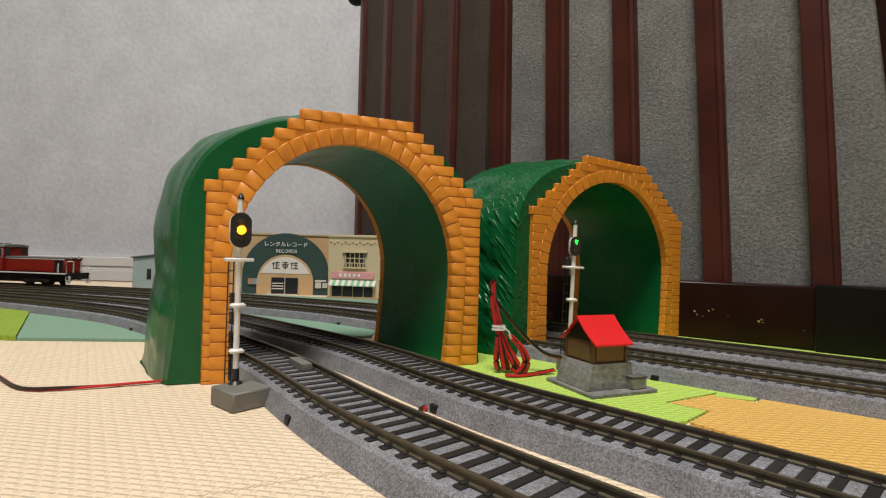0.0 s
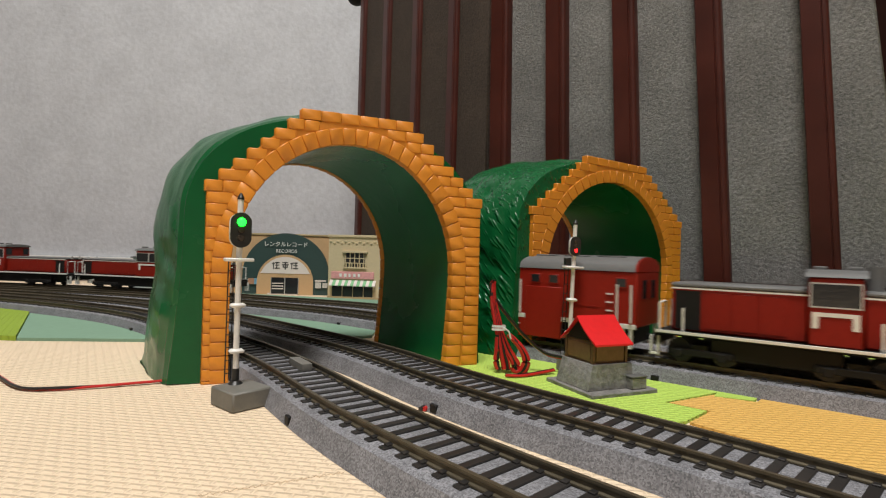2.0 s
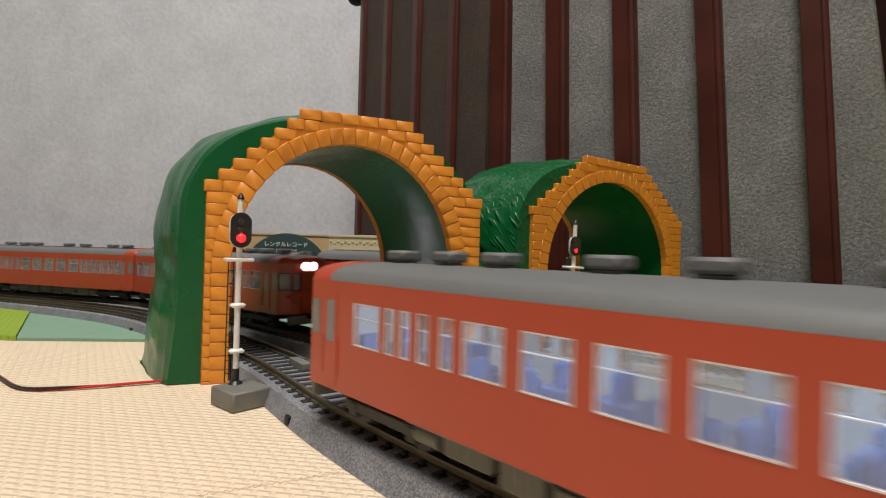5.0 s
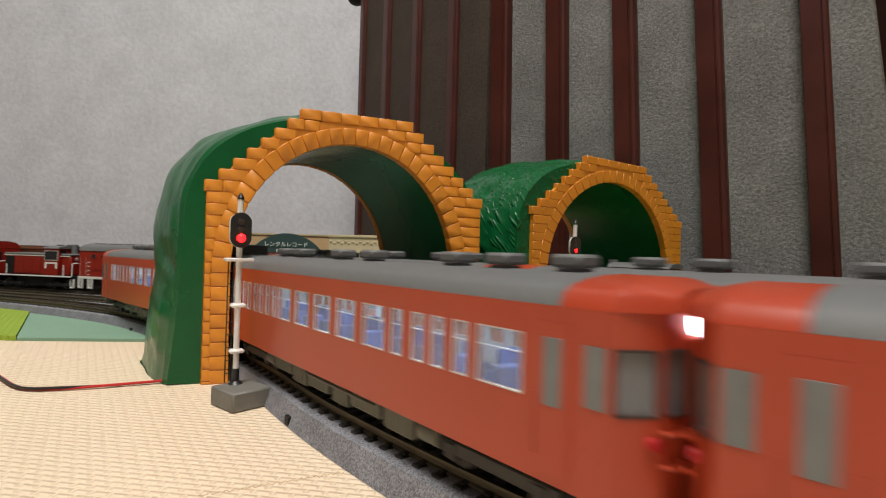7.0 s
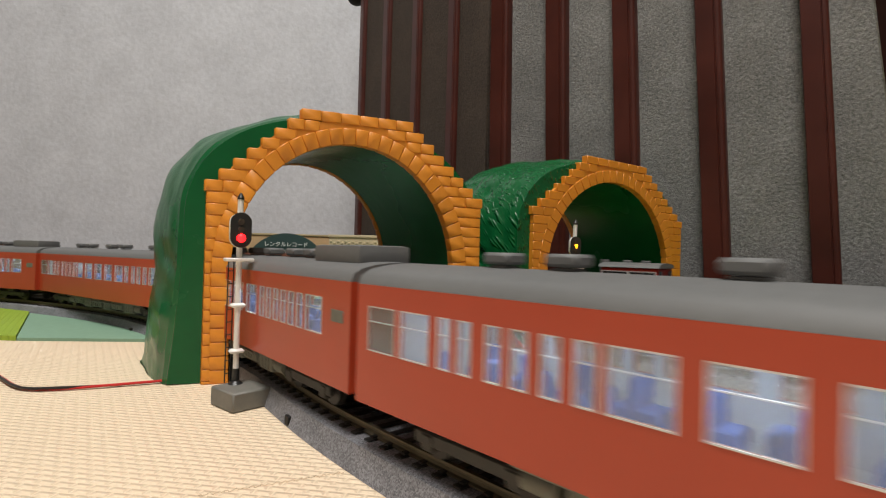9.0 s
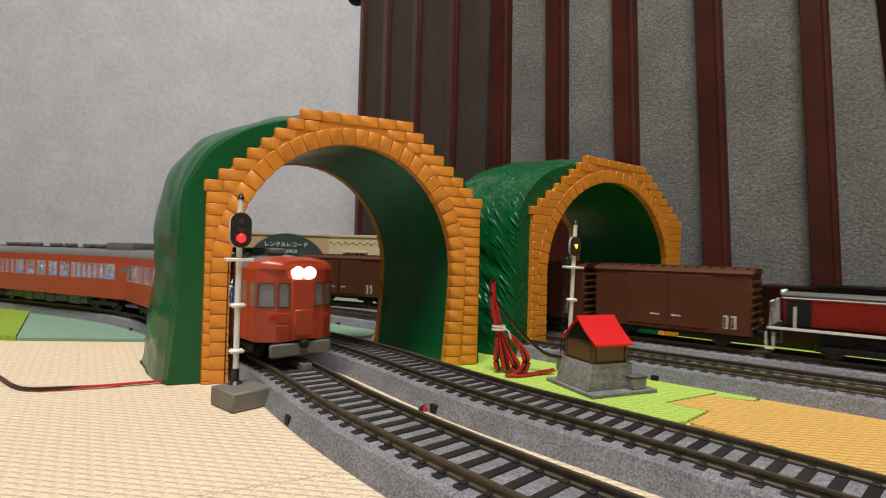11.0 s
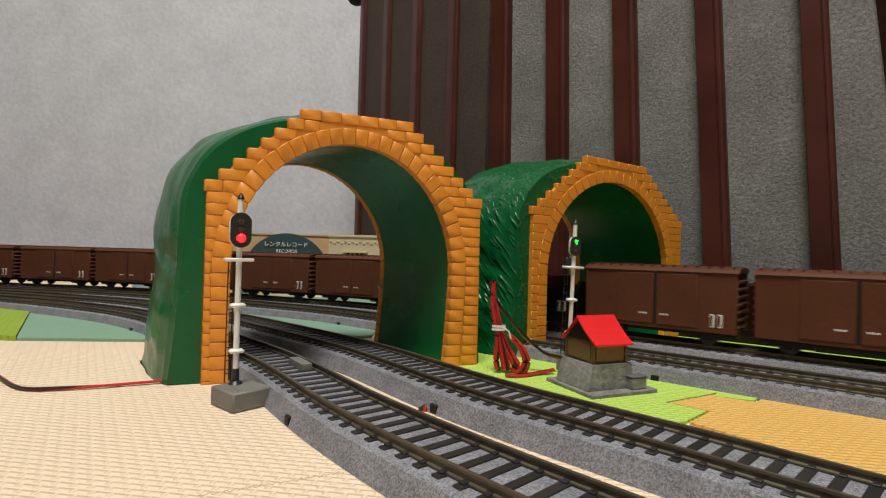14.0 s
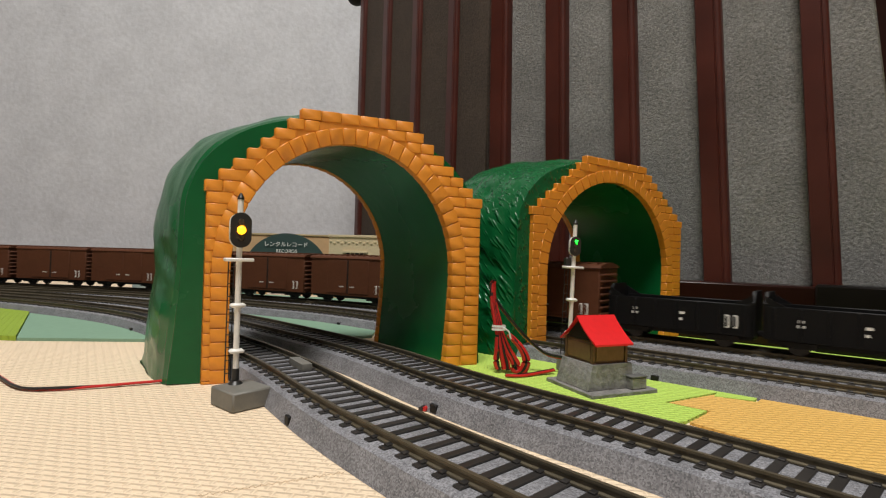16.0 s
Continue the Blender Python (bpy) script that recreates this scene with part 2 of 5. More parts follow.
def extrude_poly(bm, poly, z0, z1, m=None):
    """A prism over a polygon (x, y)."""
    a = [bm.verts.new((x, y, z0)) for x, y in poly]
    b = [bm.verts.new((x, y, z1)) for x, y in poly]
    n = len(poly)
    bm.faces.new(a[::-1])
    bm.faces.new(b)
    for i in range(n):
        bm.faces.new((a[i], a[(i + 1) % n], b[(i + 1) % n], b[i]))
    bmesh.ops.recalc_face_normals(bm, faces=bm.faces[:])
    if m is not None:
        for v in a + b:
            v.co = m @ v.co
    return a + b


def catmull(pts, n=14):
    """A smooth curve through points."""
    P = [Vector(p) for p in pts]
    P = [2 * P[0] - P[1]] + P + [2 * P[-1] - P[-2]]
    out = []
    for i in range(1, len(P) - 2):
        p0, p1, p2, p3 = P[i - 1:i + 3]
        for k in range(n):
            u = k / n
            out.append(0.5 * ((2 * p1) + (p2 - p0) * u + (2 * p0 - 5 * p1 + 4 * p2 - p3) * u * u + (3 * p1 - p0 - 3 * p2 + p3) * u ** 3))
    out.append(P[-2])
    return out

# ---- the four tracks' centre lines ----


class Line:
    def __init__(self, pts):
        P = [np.array(p, float) for p in pts]
        P = [2 * P[0] - P[1]] + P + [2 * P[-1] - P[-2]]
        out = []
        for i in range(1, len(P) - 2):
            q = P[i - 1:i + 3]
            t = [0.0]
            for a, b in zip(q, q[1:]):
                t.append(t[-1] + np.linalg.norm(b - a) ** 0.5)
            for u in np.linspace(t[1], t[2], 24, endpoint=False):
                a1 = [((t[k + 1] - u) * q[k] + (u - t[k]) * q[k + 1]) / (t[k + 1] - t[k]) for k in range(3)]
                b1 = [((t[k + 2] - u) * a1[k] + (u - t[k]) * a1[k + 1]) / (t[k + 2] - t[k]) for k in range(2)]
                out.append(((t[2] - u) * b1[0] + (u - t[1]) * b1[1]) / (t[2] - t[1]))
        out.append(P[-2])
        out = np.array(out)
        s = np.r_[0, np.cumsum(np.linalg.norm(np.diff(out, axis=0), axis=1))]
        g = np.arange(0, s[-1], 4.0)
        x, y = np.interp(g, s, out[:, 0]), np.interp(g, s, out[:, 1])
        k = np.ones(9) / 9
        for _ in range(2):
            x = np.r_[x[:4], np.convolve(x, k, "valid"), x[-4:]]
            y = np.r_[y[:4], np.convolve(y, k, "valid"), y[-4:]]
        self.s = np.r_[0, np.cumsum(np.hypot(np.diff(x), np.diff(y)))]
        self.x, self.y = x, y

    def at(self, s):
        """Place at arc length s; straight on past the ends."""
        n = self.s[-1]
        if s < 0:
            d = np.array([self.x[1] - self.x[0], self.y[1] - self.y[0]])
            p = np.array([self.x[0], self.y[0]])
            return p + d / np.linalg.norm(d) * s
        if s > n:
            d = np.array([self.x[-1] - self.x[-2], self.y[-1] - self.y[-2]])
            p = np.array([self.x[-1], self.y[-1]])
            return p + d / np.linalg.norm(d) * (s - n)
        return np.array([np.interp(s, self.s, self.x), np.interp(s, self.s, self.y)])

    def tangent(self, s):
        d = self.at(s + 3) - self.at(s - 3)
        return d / np.linalg.norm(d)


TRACK = {
    "a": Line([(900, -800), (300, -195), (130, -22), (75, 32), (47, 66), (19.6, 94.5), (6.1, 109), (-7.5, 125), (-25.2, 146.2), (-52.4, 185.5), (-72.2, 209.8),
               (-91, 230), (-184, 319), (-258, 360), (-337, 392), (-450, 424), (-700, 445), (-1300, 435)]),
    "b": Line([(900, -760), (300, -150), (120, 53), (71.3, 107), (44.3, 135), (24.4, 154), (-2, 186.5), (-26, 219), (-57, 252), (-86, 279), (-110, 302),
               (-222, 384), (-295, 412), (-374, 436), (-490, 461), (-740, 487), (-1300, 482)]),
    "c": Line([(900, -440), (500, -112), (260, 87), (153, 176.5), (128, 196.5), (100, 219.5), (40, 270), (-20, 322), (-72, 363), (-120, 388), (-185, 418),
               (-259, 447), (-333, 466), (-413, 481), (-540, 502), (-780, 530), (-1300, 530)]),
    "d": Line([(900, -360), (500, -40), (290, 130), (183, 219.5), (132, 262.5), (70, 312), (0, 366), (-59, 408), (-84, 420), (-136, 441), (-200, 467),
               (-287, 494), (-365, 508), (-444, 517), (-580, 543), (-800, 575), (-1300, 578)]),
}
# ---- the room ----


def room():
    bm = bmesh.new()
    box(bm, -3000, 2200, 900, 930, -12, 2000)
    solid("wall_north", bm, "wall_paper", "light grey textured wallpaper wall behind the layout", "wall", kind="structure")
    # walls added out of view; their taupe limits the light bounced back
    for nm, x0, x1, y0, y1 in (("wall_west", -3030, -3000, -2000, 930), ("wall_east", 2200, 2230, -2000, 930), ("wall_south", -3030, 2230, -2030, -2000)):
        bm = bmesh.new()
        box(bm, x0, x1, y0, y1, -12, 2000)
        solid(nm, bm, "room_paper", "added unseen taupe wall that limits bounced light", "wall", kind="structure")
    # ceiling added out of view, closing the room so light bounces down
    bm = bmesh.new()
    box(bm, -3030, 2230, -2030, 930, 2000, 2020)
    solid("ceiling", bm, "ceiling_board", "unseen white ceiling that closes the room and bounces light", "ceiling", kind="structure")
    bm = bmesh.new()
    box(bm, -3030, 2230, -2030, 930, -40, -12)
    solid("floor", bm, "floor_wood", "brown wooden floor under the foam mats", "floor", kind="structure")
    bb = thing("baseboard", upose(0, 0, 0), "white wooden baseboard with a moulded step", "baseboard", kind="structure")
    for z0, z1, y in ((-12, 6, 890), (6.2, 13, 893), (13.2, 29, 891)):
        bm = bmesh.new()
        box(bm, -3000, 2200, y, 899.5, z0, z1, 0.8)
        part("strip", bm, "white_paint", bb)


room()

# ---- foam mats on the floor ----


def mats():
    def sheet(poly, z0, z1, mat_name, label):
        bm = bmesh.new()
        extrude_poly(bm, poly, z0, z1)
        solid("foam_mat", bm, mat_name, label, "floor mat", group="foam play mats")

    def jig(p, q, n, amp):
        """A jigsaw edge from p to q."""
        out = []
        for i in range(n * 4):
            u = i / (n * 4)
            k = (0, 1, 1, 0)[i % 4] * amp
            dx, dy = q[0] - p[0], q[1] - p[1]
            ln = math.hypot(dx, dy)
            out.append((p[0] + dx * u - dy / ln * k, p[1] + dy * u + dx / ln * k))
        return out
    sheet([(-700, -400), (900, -900), (900, 700), (-900, 700), (-900, -400)], -11.8, 0.0, "beige_foam", "beige textured foam play mat on the floor")
    sheet([(-215.6, 262), (-155, 268), (-120, 262), (-95, 262), (-40, 300), (-42, 520), (-420, 600), (-420, 430.6), (-310.6, 392)], 0.05, 1.6, "sage_foam",
          "sage green foam sheet lying under the tracks")
    sheet([(-216, 262), (-311, 392), (-420, 430), (-520, 430), (-520, 262)], 0.05, 2.6, "olive_foam", "lime green foam mat lying beside a sage sheet")
    # lime mat between the tunnels, orange mat beside it
    sheet([(-10, 222), (60, 150), (75.5, 157.5), (88, 169), (78, 178), (104, 193), (100, 187.5), (112, 183), (118, 190), (100, 222), (60, 260), (20, 300), (-20, 300)], 0.05, 1.0,
          "lime_foam", "lime green foam mat with a jigsaw edge")
    sheet([(76.5, 157), (89.3, 169), (79.5, 178), (104, 191.5), (101.5, 187), (112, 181.5), (119.5, 189), (330, 20), (260, -90)], 0.05, 0.9,
          "orange_foam", "orange foam mat with a jigsaw edge")
    sheet([(120, 300), (230, 190), (420, 40), (520, 120), (240, 330), (150, 420), (40, 420)], 0.05, 1.0, "lime_foam", "lime green foam strip along the bed frame")
    seam = thing("mat_seam", upose(0, 0, 0), "fine wavy joint between beige foam mats", "mat joint")
    for p0, p1 in (((-250, 172), (-96, 184)), ((-48, 104), (-21, 117))):
        n = 60
        bm = bmesh.new()
        tube(bm, [(p0[0] + (p1[0] - p0[0]) * i / n, p0[1] + (p1[1] - p0[1]) * i / n + 0.5 * math.sin(i * 1.9) + 0.25 * math.sin(i * 5.1), 0.0) for i in range(n + 1)], 0.16, 5)
        part("joint", bm, "seam_foam", seam)


mats()

# ---- tracks ----


def sweep(bm, line, s0, s1, prof, step=6.0):
    """A closed cross-section (across, up) drawn along a line."""
    n = max(2, int((s1 - s0) / step))
    rings = []
    for i in range(n + 1):
        s = s0 + (s1 - s0) * i / n
        p, t = line.at(s), line.tangent(s)
        nx, ny = -t[1], t[0]
        rings.append([bm.verts.new((p[0] + nx * a, p[1] + ny * a, z)) for a, z in prof])
    k = len(prof)
    for a, b in zip(rings, rings[1:]):
        for j in range(k):
            bm.faces.new((a[j], a[(j + 1) % k], b[(j + 1) % k], b[j]))
    bm.faces.new(rings[0])
    bm.faces.new(rings[-1][::-1])
    bmesh.ops.recalc_face_normals(bm, faces=bm.faces[:])


def build_track(key, pitch, near, far, k):
    """k: how wide the track lies, against the usual width."""
    line = TRACK[key]
    tr = thing("railway_track", upose(0, 0, 0), "model railway track on grey moulded ballast with black sleepers", "railway track", "four model railway tracks")
    bm = bmesh.new()
    sweep(bm, line, near, far, [(-16.9 * k, 0.06), (16.9 * k, 0.06), (14.6 * k, 5.9), (13.0 * k, 6.5), (-13.0 * k, 6.5), (-14.6 * k, 5.9)])
    part("ballast_bed", bm, "ballast", tr, "grey speckled ballast bed")
    for side in (-8.75 * k, 8.75 * k):
        bm = bmesh.new()
        c = side
        sweep(bm, line, near, far, [(c - 0.9, 6.75), (c + 0.9, 6.75), (c + 0.85, 7.1), (c + 0.3, 7.35), (c + 0.3, 8.1), (c + 0.52, 8.35), (c + 0.52, 8.95),
                                    (c - 0.52, 8.95), (c - 0.52, 8.35), (c - 0.3, 8.1), (c - 0.3, 7.35), (c - 0.85, 7.1)], 5.0)
        part("rail", bm, "rail_steel", tr, "worn brown steel rail")
    # sleepers: single ones in the stretch by the tunnels, the rest joined
    bm = bmesh.new()
    box(bm, -1.15, 1.15, -12.4 * k, 12.4 * k, 6.2, 6.95, 0.15)
    for c in (-8.75 * k, 8.75 * k):
        box(bm, -0.75, 0.75, c - 1.9, c + 1.9, 6.9, 7.35, 0.1)
    me = finish(bm, "sleeper", "sleeper_plastic")
    rest = bmesh.new()
    s, i = near + 3, 0
    while s < far:
        p, t = line.at(s), line.tangent(s)
        ang = math.atan2(t[1], t[0])
        if NEAR_S[key][0] < s < NEAR_S[key][1]:
            ob = new("sleeper", me)
            ob.parent = tr
            ob.matrix_local = Matrix.Translation((p[0] * U, p[1] * U, 0)) @ Matrix.Rotation(ang, 4, "Z")
        else:
            box(rest, -1.15, 1.15, -12.4 * k, 12.4 * k, 6.2, 6.95, 0, Matrix.Translation((p[0], p[1], 0)) @ Matrix.Rotation(ang, 4, "Z"))
        s += pitch
        i += 1
    ob = part("sleepers_far", rest, "sleeper_plastic", tr)
    ob["kind"] = "stuff"
    # dark joint notches at the foot of the ballast
    for s in JOINTS[key]:
        p, t = line.at(s), line.tangent(s)
        bm = bmesh.new()
        box(bm, -1.5, 1.5, 15.6 * k, 16.95 * k, 0.3, 3.0, 0.2, Matrix.Translation((p[0], p[1], 0)) @ Matrix.Rotation(math.atan2(t[1], t[0]), 4, "Z"))
        part("joint_notch", bm, "under_black", tr, "dark rail joint notch")
    return tr


JOINTS = {"a": (1334, 1538), "b": (1288, 1492), "c": (1040, 1244), "d": (1040, 1244)}
NEAR_S = {"a": (1170, 1560), "b": (1150, 1500), "c": (900, 1300), "d": (880, 1300)}

# ---- tunnels ----


def arch(phi, wx, grow=0.0):
    """A point of the horseshoe arch: 0 at the right foot, 1 at the left foot."""
    hw, up, mid = 44.6 * wx + grow, 51.5 + grow, 42.0
    low = mid / (mid * 2 + math.pi * 48)
    if phi < low:
        u = phi / low
        return 54.8 * wx + hw - 2.5 * (1 - u) ** 1.5, mid * u
    if phi > 1 - low:
        u = (1 - phi) / low
        return 54.8 * wx - hw - 1.2 + 0.4 * (1 - u) ** 1.5, mid * u
    a = (phi - low) / (1 - 2 * low) * math.pi
    return 54.8 * wx + (hw + (1.2 if a > math.pi / 2 else 0.0)) * math.cos(a), mid + up * math.sin(a)


def steps(wx):
    """The stepped outline from the right foot over the top to the left foot, and its rows."""
    xs = [(-0.5 + 4.8 * i, 75.5 + 4.35 * i) for i in range(7)] + [(33.3, 105.6)]
    return [(x * wx, z) for x, z in xs]


def build_tunnel(origin, u, d, wx, depth, label, skin="green_plastic"):
    tn = thing("tunnel", upose(origin[0], origin[1], 0), label, "toy tunnel", "two toy railway tunnels")
    M = Matrix(((u[0], d[0], 0, 0), (u[1], d[1], 0, 0), (0, 0, 1, 0), (0, 0, 0, 1)))
    rnd = random.Random(5)
    # green shell, bulging and rippled outside, smooth inside
    bm = bmesh.new()
    nphi, nd = 132, 44
    outer, inner = [], []
    top = 104.0
    for j in range(nd + 1):
        v = j / nd
        ro, ri = [], []
        swell = 4.2 * math.sin(math.pi * v) ** 0.8
        for i in range(nphi + 1):
            ph = i / nphi
            x, z = arch(ph, wx, 0)
            ri.append(bm.verts.new(M @ Vector((54.8 * wx + (x - 54.8 * wx) * 1.005, 2.5 + v * (depth - 5), z))))
            # rounder and wider outer skin
            cx = 56 * wx
            low = 0.27
            hw = (58.0 if ph < 0.5 else 63.2) * wx
            flare = 1.5 if ph < 0.5 else 4.0
            if ph < low:
                k = ph / low
                ox, oz = cx + hw + flare * (1 - k) ** 1.6, 60 * k
            elif ph > 1 - low:
                k = (1 - ph) / low
                ox, oz = cx - hw - flare * (1 - k) ** 1.6, 60 * k
            else:
                a = (ph - low) / (1 - 2 * low) * math.pi
                ca, sa = math.cos(a), math.sin(a)
                square = (0.98, 0.98) if ca > 0 else (0.81, 0.87)
                ox = cx + hw * math.copysign(abs(ca) ** square[0], ca)
                oz = 60 + (top - 60) * abs(sa) ** square[1]
            fl = noise.noise(Vector((ph * 9 + wx * 7, v * 1.6, 2.0))) * 2.4 + noise.noise(Vector((ph * 26 + v * 3, v * 2.6, 9.0))) * 1.2
            fl += (0.5 - abs(noise.noise(Vector((ph * 46 + v * 9, v * 9, 4.0 + wx)))) * 2.0) * (1.0 if wx > 1 else 0.3)
            e = (swell * (0.25 if ph < 0.42 else 1.0) + fl) * min(1, v * 6) * min(1, (1 - v) * 6)
            r = Vector((ox - cx, 0, oz - 40)).normalized()
            lip = 0.0 if 0.04 < v < 0.97 else -1.0
            ro.append(bm.verts.new(M @ Vector((ox + r.x * (e + lip), 2.6 + v * (depth - 5.2), max(oz + r.z * (e + lip), 0 if 0 < i < nphi else 0)))))
        outer.append(ro)
        inner.append(ri)
    for j in range(nd):
        for i in range(nphi):
            bm.faces.new((outer[j][i], outer[j][i + 1], outer[j + 1][i + 1], outer[j + 1][i]))
            bm.faces.new((inner[j][i], inner[j + 1][i], inner[j + 1][i + 1], inner[j][i + 1])).material_index = 1
        for i in (0, nphi):
            bm.faces.new((outer[j][i], outer[j + 1][i], inner[j + 1][i], inner[j][i]))
    for j in (0, nd):
        for i in range(nphi):
            bm.faces.new((outer[j][i], outer[j][i + 1], inner[j][i + 1], inner[j][i]))
    bmesh.ops.recalc_face_normals(bm, faces=bm.faces[:])
    part("shell", bm, [skin, "green_plastic"], tn, "glossy rippled green plastic shell", 60)
    # portals: a plate with stepped outline and the arch cut out, bricks proud of it
    left = steps(wx)
    for y0, y1, nm, sign in ((0.5, 3.4, "portal", -1), (depth - 3.4, depth - 0.5, "portal", 1)):
        pt = None
        bm = bmesh.new()
        # right and left walls, as columns of quads between arch and outline
        cols = 64
        f0, f1 = [], []
        for i in range(cols + 1):
            ph = i / cols
            x, z = arch(ph, wx)
            gx, gz = arch(ph, wx, 6.2)
            if z < 42:
                ox, oz = (0.6 * wx if x < 56 * wx else 112.5 * wx), z
            else:
                # outline at that direction, staying inside the steps
                ox = 56 * wx + (gx - 56 * wx) * 1.13
                sx = min(ox, 112 * wx - ox)
                hh = 70.0
                for qx, qz in left:
                    if sx >= qx + 1.0:
                        hh = qz - 1.0
                oz = min(max(gz + 3, z + 4), hh)
                ox = min(max(ox, 0.6 * wx), 112.5 * wx)
            f0.append((x, z))
            f1.append((ox, oz))
        rows = []
        for y in (y0, y1):
            rows.append(([bm.verts.new(M @ Vector((x, y, z))) for x, z in f0], [bm.verts.new(M @ Vector((x, y, z))) for x, z in f1]))
        for i in range(cols):
            for ra, rb in rows:
                bm.faces.new((ra[i], ra[i + 1], rb[i + 1], rb[i]))
            bm.faces.new((rows[0][0][i], rows[1][0][i], rows[1][0][i + 1], rows[0][0][i + 1]))
            bm.faces.new((rows[0][1][i], rows[0][1][i + 1], rows[1][1][i + 1], rows[1][1][i]))
        bmesh.ops.recalc_face_normals(bm, faces=bm.faces[:])
        pt = part(nm, bm, "joint_plastic", tn, "orange plastic brick portal")
        yb0, yb1 = (0.0, 3.9) if sign < 0 else (depth - 3.9, depth)
        # voussoirs round the arch
        nv = 46
        for i in range(nv):
            a, b = (i + 0.025) / nv, (i + 0.975) / nv
            quad = [arch(a, wx, 0.0), arch(b, wx, 0.0), arch(b, wx, 6.3), arch(a, wx, 6.3)]
            quad[0], quad[1] = arch(a, wx, -0.25), arch(b, wx, -0.25)
            bmv = bmesh.new()
            vs = extrude_poly(bmv, quad, 0, 1)
            for q in vs:
                q.co = M @ Vector((q.co.x, yb0 + (yb1 - yb0) * q.co.z, q.co.y))
            bmesh.ops.recalc_face_normals(bmv, faces=bmv.faces[:])
            bmesh.ops.bevel(bmv, geom=bmv.edges[:], offset=0.24, segments=1, affect="EDGES", clamp_overlap=True)
            part("brick", bmv, "orange_plastic", pt)
        # coursed bricks between the ring and the stepped outline
        course = 4.35
        zrow = [(105.6 - course * k) for k in range(25)]
        zrow = [q for q in zrow if q > 0.5]
        for k, zt in enumerate(zrow):
            zb = max(zt - course, 0.0)
            # outline half: leftmost x at this course
            if k == 0:
                x0 = 33.3 * wx
            elif k < 8:
                x0 = (33.3 - 4.8 * k) * wx
            else:
                x0 = 0.5 * wx
            # where the ring stands at this course
            zm = (zt + zb) / 2
            hw = 44.6 * wx + 6.2
            up = 57.7
            if zb > 42 + up - 0.5:
                spans = [(x0, 112 * wx - x0 + 0.8)]
            else:
                zz = max(zb, 42) - 42
                half = hw * math.sqrt(max(0.0, 1 - (zz / up) ** 2)) if zb > 42 else hw - 1.0 * (1 - zb / 42) ** 1.5
                half2 = hw * math.sqrt(max(0.0, 1 - (max(zt - 42, 0) / up) ** 2)) if zt - 42 < up else 0
                half = max(half2, half - 2.4) if zb > 42 else half
                spans = [(x0, 54.8 * wx - half - 1.2), (54.8 * wx + half, 112 * wx - x0 + 0.8)]
            for xa, xb in spans:
                if xb - xa < 1.2:
                    continue
                n = max(1, round((xb - xa) / (9.0 * wx)))
                if xb - xa > 20 or k < 8:
                    n = max(1, round((xb - xa) / (7.6 * wx)))
                for i in range(n):
                    bmv = bmesh.new()
                    wgap = 0.1
                    box(bmv, xa + (xb - xa) * i / n + wgap, xa + (xb - xa) * (i + 1) / n - wgap, yb0 + 0.06 + 0.14 * rnd.random(), yb1 - 0.2, zb + 0.09, zt - 0.09, 0.26)
                    for q in bmv.verts:
                        q.co = M @ q.co
                    part("brick", bmv, "orange_plastic", pt)
    return tn


build_tunnel((-87, 187), (0.923, 0.385), (-0.575, 0.818), 1.0, 67, "green toy tunnel with orange brick portals over two tracks")
build_tunnel((44, 253.5), (0.81, 0.586), (-0.66, 0.75), 1.215, 68, "green toy tunnel with orange brick portals beside the bed frame", "green_streaked")

# ---- slatted bed frame stood on its side ----


